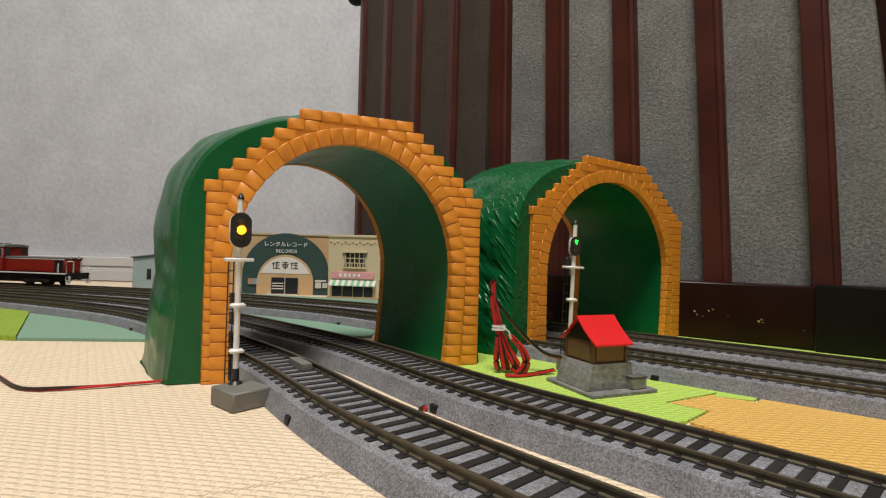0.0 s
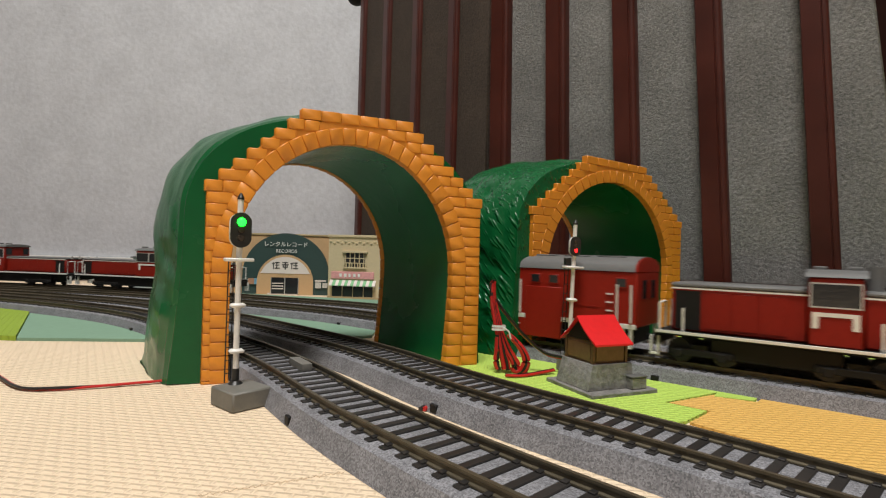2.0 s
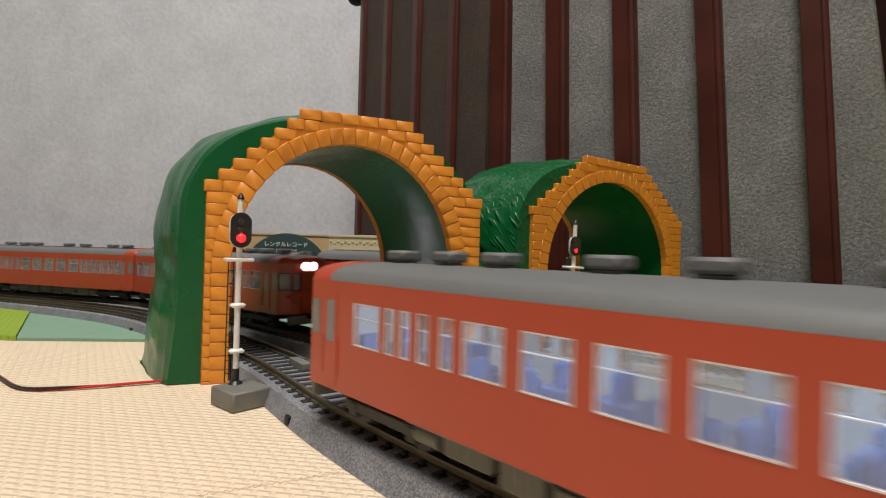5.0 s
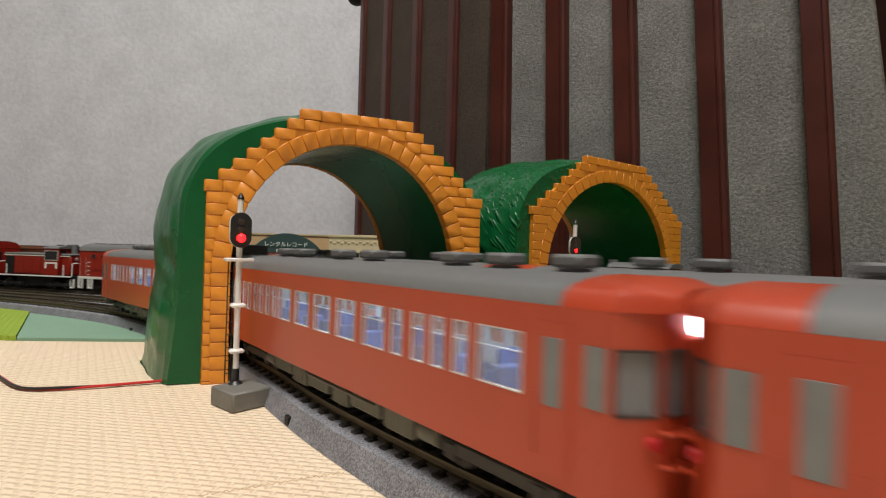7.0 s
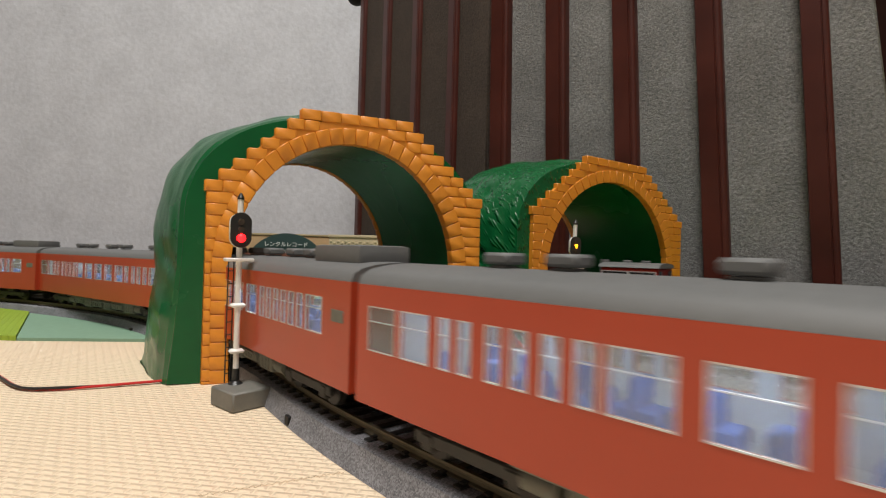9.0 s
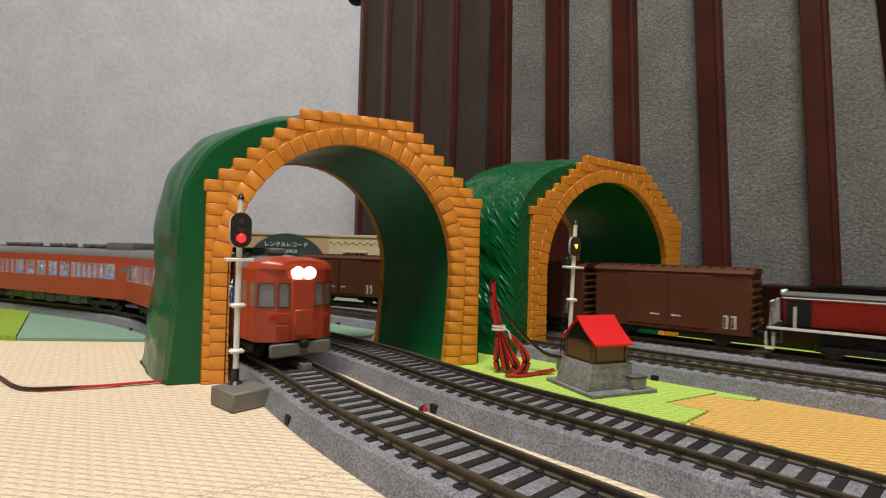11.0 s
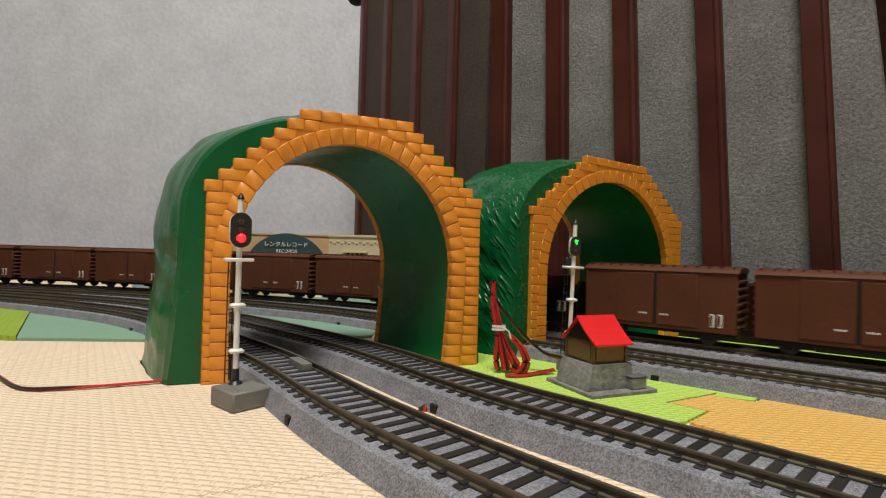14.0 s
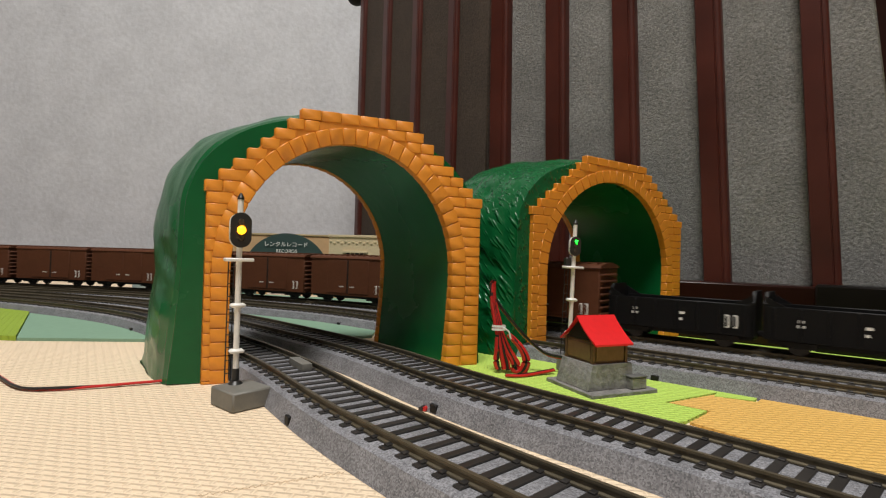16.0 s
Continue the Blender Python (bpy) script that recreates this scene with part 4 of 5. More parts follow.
def wires():
    w = thing("signal_wire", upose(0, 0, 0), "red and black twin wire lying on a beige mat", "wire", "layout wires")
    path = [(-220, 232, 1.0), (-185, 205, 1.0), (-163, 190, 1.0), (-148, 178.5, 1.0), (-139, 174, 1.0), (-129, 175, 1.0), (-117, 180, 1.0), (-106, 186, 1.0), (-97, 190, 1.2), (-88, 193, 1.2)]
    curve = catmull(path, 8)
    for ph, mn in ((0.0, "wire_black"), (math.pi, "wire_red")):
        bm = bmesh.new()
        pts = []
        for k, p in enumerate(curve):
            a = ph + 2.6 * min(1, max(0, (k - 34) / 14))
            pts.append((p.x, p.y - 0.5 * math.cos(a), p.z - 0.1 + 0.3 * math.sin(a + 0.9)))
        tube(bm, pts, 0.48)
        part("strand", bm, mn, w)
    b = thing("wire_bundle", upose(0, 0, 0), "red and black wires looped and tied with white string", "wire", "layout wires")
    rnd = random.Random(3)
    cx, cy = 26.0, 216.0
    ux, uy = 0.9, -0.1
    for k in range(9):
        o = (k - 4) * 0.55
        spread = (k - 4) * 0.95 + rnd.uniform(-0.6, 0.6)
        mn = "wire_black" if k % 3 == 1 else "wire_red"
        topx = -5.5 + rnd.uniform(-0.5, 0.8)
        pts = [(topx, 40 - 2 * rnd.random()), (-4.5 + o * 0.3, 30), (-2.4 + o * 0.5, 21.5), (-1.6 + o * 0.45, 18), (0.2 + spread * 0.7, 11), (2.0 + spread * 1.25, 4.5 + rnd.random() * 2), (2.6 + spread * 1.15, 1.9 + rnd.random())]
        if k > 5:
            pts += [(5.5 + spread * 1.2, 2.2), (8.2 + spread * 0.9, 6.5), (6.4 + spread * 0.6, 12), (2.0 + o * 0.5, 17)]
        bm = bmesh.new()
        tube(bm, [(cx + p.x * ux, cy + p.x * uy + o * 0.25, p.y) for p in catmull([Vector((x, z)) for x, z in pts], 6)], 0.95, 7)
        part("strand", bm, mn, b)
    bm = bmesh.new()
    for dz in (0, 1.3):
        bmesh.ops.create_cone(bm, cap_ends=False, segments=14, radius1=3.0, radius2=2.9, depth=1.0, matrix=Matrix.Translation((cx - 1.9 * ux, cy, 19.2 + dz)) @ Matrix.Diagonal((1, 0.6, 1, 1)))
    tube(bm, [Vector((cx + 0.3, cy - 1.8, 20)), Vector((cx + 2.3, cy - 2.0, 18.5)), Vector((cx + 3.2, cy - 2.0, 15.5))], 0.4, 6)
    part("string_tie", bm, "tie_white", b, "white string tie")
    bm = bmesh.new()
    tube(bm, catmull([(21, 217, 34), (27, 218, 26), (35, 219, 17), (44, 219, 9.5), (52, 219, 7.5)], 6), 0.6)
    part("strand", bm, "wire_black", b)
    bm = bmesh.new()
    tube(bm, catmull([(21.5, 218, 33), (28, 219, 24.5), (36, 220, 15.5), (45, 220, 8.5), (52, 220, 6.8)], 6), 0.5)
    part("strand", bm, "wire_red", b)
    for dy, mn in ((0, "wire_red"), (1.5, "wire_black")):
        bm = bmesh.new()
        tube(bm, catmull([(26.5, 207 + dy, 1.9), (33, 208 + dy, 1.7), (40, 212 + dy, 1.9), (48, 216 + dy, 2.6)], 6), 0.6)
        part("strand", bm, mn, b)
    f = thing("feeder_wire", upose(0, 0, 0), "short red and black feeder wire under the ballast", "wire", "layout wires")
    for dx, mn in ((0, "wire_red"), (-1.2, "wire_black")):
        bm = bmesh.new()
        tube(bm, catmull([(5.0 + dx, 179.5 - dx, 4.4), (2.4 + dx, 177 - dx, 4.2), (0.2 + dx, 172.5, 3.0), (-2.0 + dx, 168, 1.2), (-4.6 + dx, 163, 0.8)], 5), 0.75)
        part("strand", bm, mn, f)


wires()

# small grey cover between the rails
bm = bmesh.new()
for v in box(bm, -7.4, 7.4, -3.0, 3.0, -1.6, 1.8, 0.9, seg=2):
    v.co.y *= 1.0 - 0.05 * abs(v.co.x)
rer = solid("uncoupler_cover", bm, "grey_plastic", "dark grey tapered plastic cover beside a rail", "track fitting")
rer.matrix_world = upose(-51.8, 191.5, 7.4, 0, 0, 125)
# ---- rolling stock (x along the track, +y to the camera's side, z from the rail head) ----


def bogie(parent, x, wheelbase, mat_name="under_grey", width=22):
    bg = bmesh.new()
    for y in (-width / 2 - 0.5, width / 2 - 1.0):
        box(bg, -wheelbase / 2 - 4, wheelbase / 2 + 4, y, y + 1.5, 3.2, 6.0, 0.4)
        for wx in (-wheelbase / 2, wheelbase / 2):
            box(bg, wx - 1.8, wx + 1.8, y - 0.4, y + 1.8, 2.2, 5.6, 0.4)
    box(bg, -3, 3, -width / 2, width / 2, 4, 8, 0.3)
    b = part("bogie", bg, mat_name, parent)
    b.matrix_local = upose(x, 0, 0)
    for wx in (-wheelbase / 2, wheelbase / 2):
        bm = bmesh.new()
        for y in (-8.6, 7.2):
            cyl(bm, (0, y, 0), (0, y + 1.4, 0), 4.6, seg=18)
            cyl(bm, (0, y + (1.4 if y < 0 else -0.4), 0), (0, y + (1.8 if y < 0 else 0), 0), 5.0, seg=18)
        cyl(bm, (0, -8, 0), (0, 8, 0), 0.9, seg=8)
        w = part("wheelset", bm, "wheel_steel", b)
        w.matrix_local = upose(wx, 0, 4.6)
    return b


def coupler(parent, x, sgn):
    bm = bmesh.new()
    box(bm, min(x, x + sgn * 3.2), max(x, x + sgn * 3.2), -1.4, 1.4, 6.0, 8.6, 0.4)
    part("coupler", bm, "under_black", parent)


def arched(bm, x0, x1, hw, z0, z1, n=10, floor=True):
    """An arched roof from eave z0 to crown z1."""
    prof = [(hw * math.cos(math.pi * k / n) if k not in (0, n) else hw * math.cos(math.pi * k / n), z0 + (z1 - z0) * math.sin(math.pi * k / n) ** 0.75) for k in range(n + 1)]
    a = [bm.verts.new((x0, y, z)) for y, z in prof]
    b = [bm.verts.new((x1, y, z)) for y, z in prof]
    for k in range(n):
        bm.faces.new((a[k], a[k + 1], b[k + 1], b[k]))
    bm.faces.new(a[::-1])
    bm.faces.new(b)
    bm.faces.new((a[0], b[0], b[-1], a[-1]))
    bmesh.ops.recalc_face_normals(bm, faces=bm.faces[:])


def railcar(cab_plus, cab_minus, cooler, lit_plus=True, lit_minus=True, lamps=True):
    """A diesel railcar with lit windows; cabs at either end."""
    L, HW = 91.0, 15.2
    car = thing("diesel_railcar", upose(0, 0, 0), "vermilion model diesel railcar with grey roof and " + ("lit windows" if lamps else "dark windows"), "railcar", "vermilion railcars")
    ends = 2 * L
    # windows by their start from the -x end, and width
    fr = ([(14.2, 9.8)] + [(25.6 + 5.6 * k, 4.1) for k in range(6)] + [(60.4 + 13.0 * k, 9.5) for k in range(5)]
          + [(124.5, 3.4), (131.0, 3.4), (136.7, 3.3), (141.8, 3.3), (147.0, 10.0)])
    if not cab_plus and cab_minus:
        fr = ([(20.9, 10.4), (33.5, 4.2), (40.1, 4.1), (46.3, 4.2), (53.8, 4.3)] + [(60.6 + 12.9 * k, 9.5) for k in range(5)]
              + [(123.0, 3.7), (128.8, 3.7), (134.8, 3.6), (140.2, 3.6), (147.0, 3.5), (152.2, 3.5), (158.0, 8.8), (168.5, 9.2)])
    wins = [(-L + a, -L + a + b) for a, b in fr]
    ZB, ZW0, ZW1, ZE = 8.3, 20.0, 29.5, 34.0
    LC = L - 0.5        # cab ends stand a little further in
    X0, X1 = -LC + 5 if cab_minus else -L, LC - 5 if cab_plus else L
    bm = bmesh.new()
    for y0, y1 in ((-HW, -HW + 1.1), (HW - 1.1, HW)):
        box(bm, X0, X1, y0, y1, ZB, ZW0)
        box(bm, X0, X1, y0, y1, ZW1, ZE)
        edge = [X0] + [v for w in wins for v in w] + [X1]
        for a, b in zip(edge[::2], edge[1::2]):
            box(bm, a, b, y0, y1, ZW0, ZW1)
    for x0, x1, cab in ((-L, -L + 1.2, cab_minus), (L - 1.2, L, cab_plus)):
        if not cab:
            box(bm, x0, x1, -HW + 1.1, HW - 1.1, ZB, ZE)
    # cab fronts: a flat middle with the gangway door, corners folded back
    plan = [(LC - 5, HW), (LC - 0.9, 9.6), (LC, 4.4), (LC, -4.4), (LC - 0.9, -9.6), (LC - 5, -HW)]
    fronts = []
    for sgn, cab in ((1, cab_plus), (-1, cab_minus)):
        for p, q in zip(plan, plan[1:]) if cab else ():
            p, q = Vector((p[0] * sgn, p[1] * sgn, 0)), Vector((q[0] * sgn, q[1] * sgn, 0))
            d = (q - p).normalized()
            m = Matrix.Translation(p) @ Matrix(((d.x, -d.y, 0, 0), (d.y, d.x, 0, 0), (0, 0, 1, 0), (0, 0, 0, 1)))
            n = (q - p).length
            box(bm, 0, n, -1.0, 0, ZB, 20.5, 0, m)
            box(bm, 0, n, -1.0, 0, 29.0, ZE, 0, m)
            box(bm, 0, 0.6, -1.0, 0, 20.5, 29.0, 0, m)
            box(bm, n - 0.6, n, -1.0, 0, 20.5, 29.0, 0, m)
            fronts.append((m, n))
    body = part("body", bm, "dmu_red", car, "vermilion body side")
    bm = bmesh.new()
    arched(bm, -L + (14 if cab_minus else 0), L - (14 if cab_plus else 0), HW, ZE + 0.02, 38.6)
    roof = part("roof", bm, "roof_grey", car, "grey roof", 50)
    for x0, x1, cab in ((-LC, -L + 13.9, cab_minus), (L - 13.9, LC, cab_plus)):
        if cab:
            bm = bmesh.new()
            inner = (x0, x1 - 5) if x1 > 0 else (x0 + 5, x1)
            arched(bm, inner[0], inner[1], HW, ZE + 0.02, 38.6)
            nose = bmesh.new()
            arched(nose, LC - 5 if x1 > 0 else -LC - 0.4, LC + 0.4 if x1 > 0 else -LC + 5, HW, ZE + 0.02, 38.6)
            for v in nose.verts:
                if abs(v.co.x) > LC - 1:
                    v.co.y *= 0.62
                    v.co.z = ZE + 0.02 + (v.co.z - ZE - 0.02) * 0.72
            part("cab_brow", nose, "dmu_red", roof, "vermilion cab brow", 50)
            part("cab_roof", bm, "dmu_red", roof, "vermilion cab roof", 50)
    vx = [-62, -47, -18, 0, 36, 51, 68]
    if cooler:
        vx = [-40, -26, -5, 12, 36, 51, 68]
    if not cab_plus:
        vx = [-x for x in vx]
    for x in vx:
        bm = bmesh.new()
        box(bm, x - 3.3, x + 3.3, -3.0, 3.0, 39.2, 41.6, 0.6)
        box(bm, x - 2.2, x + 2.2, -2.2, 2.2, 38.0, 39.1, 0.1)
        part("roof_vent", bm, "roof_grey", roof)
    if cooler:
        xs = -L + 22 if cab_plus else L - 22
        bm = bmesh.new()
        box(bm, xs - 13, xs + 13, -8, 8, 37.6, 42.8, 1.6, seg=2)
        part("air_conditioner", bm, "roof_grey", roof, "large grey roof cooler")
    for side in (HW - 0.35, -HW + 0.35):
        for a, b in wins:
            bm = bmesh.new()
            box(bm, a, b, side - 0.15, side + 0.15, ZW0, ZW1)
            w = part("window", bm, "pane", car)
            w.visible_shadow = False
            if side > 0:
                bm = bmesh.new()
                for x0, x1, z0, z1 in ((a, a + 0.22, ZW0, ZW1), (b - 0.22, b, ZW0, ZW1), (a, b, ZW0, ZW0 + 0.22), (a, b, ZW1 - 0.22, ZW1), (a, b, 26.2, 26.38)):
                    box(bm, x0, x1, side + 0.17, side + 0.45, z0, z1)
                part("window_frame", bm, "alu", w)
    # cab faces: windscreens, lamps
    for sgn, cab, lit in ((1, cab_plus, lit_plus), (-1, cab_minus, lit_minus)):
        if not cab:
            continue
        for y in (-2.3, 2.3):
            bm = bmesh.new()
            cyl(bm, (sgn * (LC - 0.6), y, 32.8), (sgn * (LC + 1.0), y, 32.8), 2.3, 2.1, 14)
            part("headlight", bm, "lamp_white" if lit else "alu", car, "glowing white headlight" if lit else "")
        bm = bmesh.new()
        box(bm, min(sgn * LC, sgn * (LC + 0.9)), max(sgn * LC, sgn * (LC + 0.9)), -4.6, 4.6, 8.6, 30.6, 0.3)
        box(bm, min(sgn * LC, sgn * (LC + 1.3)), max(sgn * LC, sgn * (LC + 1.3)), -3.4, 3.4, 10, 19.5, 0.3)
        part("gangway_door", bm, "dmu_red", car, "vermilion gangway door")
        bm = bmesh.new()
        for z in (14.0, 18.4):
            tube(bm, [(sgn * (LC - 0.3), 5.2, z), (sgn * (LC + 1.0), 5.6, z), (sgn * (LC + 0.2), 9.0, z), (sgn * (LC - 0.9), 9.4, z)], 0.35, 6)
        part("handrail", bm, "dmu_red", car)
        for y in (-10.5, 10.5):
            bm = bmesh.new()
            cyl(bm, (sgn * (LC - 2.0), y, 17), (sgn * (LC - 0.9), y, 17), 0.9)
            part("tail_light", bm, "tail_red", car)
        bm = bmesh.new()
        box(bm, sgn * LC - 0.8, sgn * LC + 0.8, -12, 12, 3.0, 7.6, 0.4)
        part("snow_guard", bm, "under_grey", car)
        # cab side door and window
        for y in (HW + 0.02, -HW - 0.12):
            for xa, xb, z0, z1, nm, mn in ((5.6, 9.0, 20.8, 29.2, "cab_window", "cab_glass"), (11.6, 17.4, 9.2, 31.6, "cab_door", "dmu_red")):
                bm = bmesh.new()
                box(bm, min(sgn * (LC - xa), sgn * (LC - xb)), max(sgn * (LC - xa), sgn * (LC - xb)), y, y + 0.12, z0, z1)
                pl = part(nm, bm, mn, car)
                if nm == "cab_door":
                    bm = bmesh.new()
                    box(bm, min(sgn * (LC - 12.9), sgn * (LC - 16.2)), max(sgn * (LC - 12.9), sgn * (LC - 16.2)), y - 0.06, y + 0.2, 19.5, 29.4, 0.05)
                    part("door_window", bm, "cab_glass", pl)
                    bm = bmesh.new()
                    for xr in (11.2, 17.8):
                        cyl(bm, (sgn * (LC - xr), y + 0.06, 12), (sgn * (LC - xr), y + 0.06, 21), 0.28, seg=6)
                    part("grab_rail", bm, "dmu_red", pl)
    for m, n in fronts:
        bm = bmesh.new()
        box(bm, 0.6, n - 0.6, -0.6, -0.3, 20.5, 29.0, 0, m)
        w = part("windscreen", bm, "pane", car)
        w.visible_shadow = False
        bm = bmesh.new()
        for x0, x1, z0, z1 in ((0.5, 0.85, 20.4, 29.1), (n - 0.85, n - 0.5, 20.4, 29.1), (0.5, n - 0.5, 20.3, 20.7), (0.5, n - 0.5, 28.8, 29.2)):
            box(bm, x0, x1, -0.2, 0.14, z0, z1, 0, m)
        part("window_frame", bm, "under_dark", w)
    if cooler:
        for y in (HW + 0.02, -HW - 0.22):
            bm = bmesh.new()
            xg = -L + 6 if cab_plus else L - 6
            box(bm, xg - 3, xg + 3, y, y + 0.2, 24.0, 27.0, 0.1)
            part("side_grille", bm, "under_grey", body, "small dark grille")
    # interior
    bm = bmesh.new()
    box(bm, -LC + 6, LC - 6, -HW + 1.2, HW - 1.2, 11.5, 12.5)
    box(bm, -L + 13, -L + 14, -HW + 1.2, HW - 1.2, 12.5, ZE)
    box(bm, L - 14, L - 13, -HW + 1.2, HW - 1.2, 12.5, ZE)
    for y0, y1 in ((-HW + 1.15, -HW + 1.3), (HW - 1.3, HW - 1.15)):
        box(bm, -L + 14, L - 14, y0, y1, 12.5, ZW0)
        box(bm, -L + 14, L - 14, y0, y1, ZW1, ZE)
        for (a0, a1), (b0, b1) in zip(wins, wins[1:]):
            box(bm, a1, b0, y0, y1, ZW0, ZW1)
    part("interior_floor", bm, "cabin_cream", car)
    for k in range(13):
        x = -L + 21 + k * 11.8
        for y in (-9.5, 3.5):
            bm = bmesh.new()
            box(bm, x - 0.9, x + 0.9, y, y + 6, 12.6, 21.2, 0.4)
            box(bm, x - 4.2, x + 4.2, y, y + 6, 12.6, 16.2, 0.4)
            part("seat", bm, "seat_blue", car)
    for x in (-58, -20, 20, 58) if lamps else ():
        bm = bmesh.new()
        box(bm, x - 9, x + 9, -2.2, 2.2, 32.0, 33.0, 0.2)
        part("interior_lamp", bm, "interior_lamp", car, "white glowing interior lamp")
    # underfloor
    for k, (x0, x1, z0) in enumerate(((-38, -27, 2.5), (-25, -12, 3.4), (-10, -2, 2.2), (1, 13, 3.0), (15, 24, 2.2), (26, 38, 3.4))):
        for y0, y1 in ((4.5, 12.8), (-12.8, -4.5)):
            bm = bmesh.new()
            box(bm, x0, x1, y0, y1, z0, 9.6, 0.5)
            for xx in np.arange(x0 + 1.5, x1 - 1.2, 2.6):
                box(bm, xx, xx + 0.5, y1 - 0.1 if y0 > 0 else y0 - 0.25, y1 + 0.25 if y0 > 0 else y0 + 0.1, z0 + 0.6, 8.0)
            part("equipment_box", bm, "under_grey", car)
    for y in (13.2, -13.2):
        bm = bmesh.new()
        cyl(bm, (-46, y * 0.8, 5.2), (-39.5, y * 0.8, 5.2), 2.2, seg=12)
        part("air_tank", bm, "under_grey", car)
        bm = bmesh.new()
        cyl(bm, (40, y * 0.8, 5.0), (47, y * 0.8, 5.0), 2.0, seg=12)
        part("air_tank", bm, "under_grey", car)
        bm = bmesh.new()
        tube(bm, [(-48, y, 7.6), (-26, y, 7.6), (-25, y, 6.4), (12, y, 6.4), (13, y, 7.4), (48, y, 7.4)], 0.35, 6)
        part("pipe", bm, "under_grey", car)
    bm = bmesh.new()
    box(bm, -L + 3, L - 3, -7, 7, 6.0, 11.4, 0.3)
    part("underframe", bm, "under_black", car)
    for x in (-60, 60):
        bogie(car, x, 22, "under_dark")
    coupler(car, L, 1)
    coupler(car, -L, -1)
    return car


def boxcar(door_gap):
    L, HW = 37.2, 13.6
    car = thing("boxcar", upose(0, 0, 0), "brown model boxcar with sliding doors" + (" and a dark door gap" if door_gap else ""), "freight wagon", "brown boxcars")
    bm = bmesh.new()
    box(bm, -L, L, -HW, HW, 6.5, 35.4, 0.5)
    body = part("body", bm, "wagon_brown", car)
    bm = bmesh.new()
    arched(bm, -L - 0.7, L + 0.7, HW + 0.7, 35.45, 38.4)
    roof = part("roof", bm, "wagon_brown", car, "", 50)
    for k in range(14):
        x = -L + 2 + k * 5.4
        bm = bmesh.new()
        box(bm, x, x + 0.7, -HW + 2, HW - 2, 37.0, 38.6, 0.1)
        part("roof_rib", bm, "wagon_brown", roof)
    for sgn in (-1, 1):
        for k in range(7):
            bm = bmesh.new()
            box(bm, sgn * L - 0.9, sgn * L + 0.9, -HW + 1.2, HW - 1.2, 9 + k * 3.6, 10.9 + k * 3.6, 0.7)
            part("end_rib", bm, "wagon_brown", body)
    for y in (HW, -HW):
        s = 1 if y > 0 else -1
        for x0, x1 in ((-20, -0.6), (0.6, 20)) if not door_gap else ((-20, -0.75), (0.75, 20)):
            bm = bmesh.new()
            box(bm, x0, x1, min(y, y + s * 0.5), max(y, y + s * 0.5), 8.5, 34.2, 0.25)
            d = part("door", bm, "wagon_brown", body)
            bm = bmesh.new()
            xm = x0 + 3 if x0 > 0 else x1 - 6
            for dx, w in ((0, 1.1), (1.6, 1.2), (3.2, 0.9)):
                box(bm, xm + dx, xm + dx + w, min(y + s * 0.52, y + s * 0.6), max(y + s * 0.52, y + s * 0.6), 13.2, 14.0)
            part("marking", bm, "line_white", d)
        if door_gap:
            bm = bmesh.new()
            box(bm, -0.7, 0.7, min(y, y + s * 0.1), max(y, y + s * 0.1), 8.5, 34.2)
            part("door_gap", bm, "under_black", body, "dark gap between the doors")
        for xm in ((-30, -26.6) if s > 0 else (30, 26.6)):
            bm = bmesh.new()
            box(bm, xm - 1.0, xm + 1.0, min(y, y + s * 0.35), max(y, y + s * 0.35), 9.4, 15.6, 0.15)
            part("panel_mark", bm, "line_white", body, "white outlined panel")
            bm = bmesh.new()
            box(bm, xm - 0.3, xm + 0.8, min(y + s * .36, y + s * 0.42), max(y + s * .36, y + s * 0.42), 9.9, 15.1)
            part("panel_mark", bm, "wagon_brown", body)
        bm = bmesh.new()
        box(bm, -L, L, min(y, y + s * 0.3), max(y, y + s * 0.3), 34.3, 35.3, 0.1)
        part("eave_strip", bm, "wagon_brown", body)
    bm = bmesh.new()
    box(bm, -L + 1, L - 1, -8, 8, 4.4, 6.4, 0.2)
    for x in (-24, 24):
        for y in (-11.2, 9.6):
            box(bm, x - 8, x + 8, y, y + 1.6, 3.6, 6.4, 0.4)
            box(bm, x - 2, x + 2, y - 0.2, y + 1.8, 2.4, 6.2, 0.3)
    part("underframe", bm, "under_black", car)
    for x in (-24, 24):
        bm = bmesh.new()
        for y in (-8.6, 7.2):
            cyl(bm, (0, y, 0), (0, y + 1.4, 0), 4.6, seg=18)
        cyl(bm, (0, -8, 0), (0, 8, 0), 0.9, seg=8)
        part("wheelset", bm, "wheel_steel", car).matrix_local = upose(x, 0, 4.6)
    coupler(car, L, 1)
    coupler(car, -L, -1)
    return car


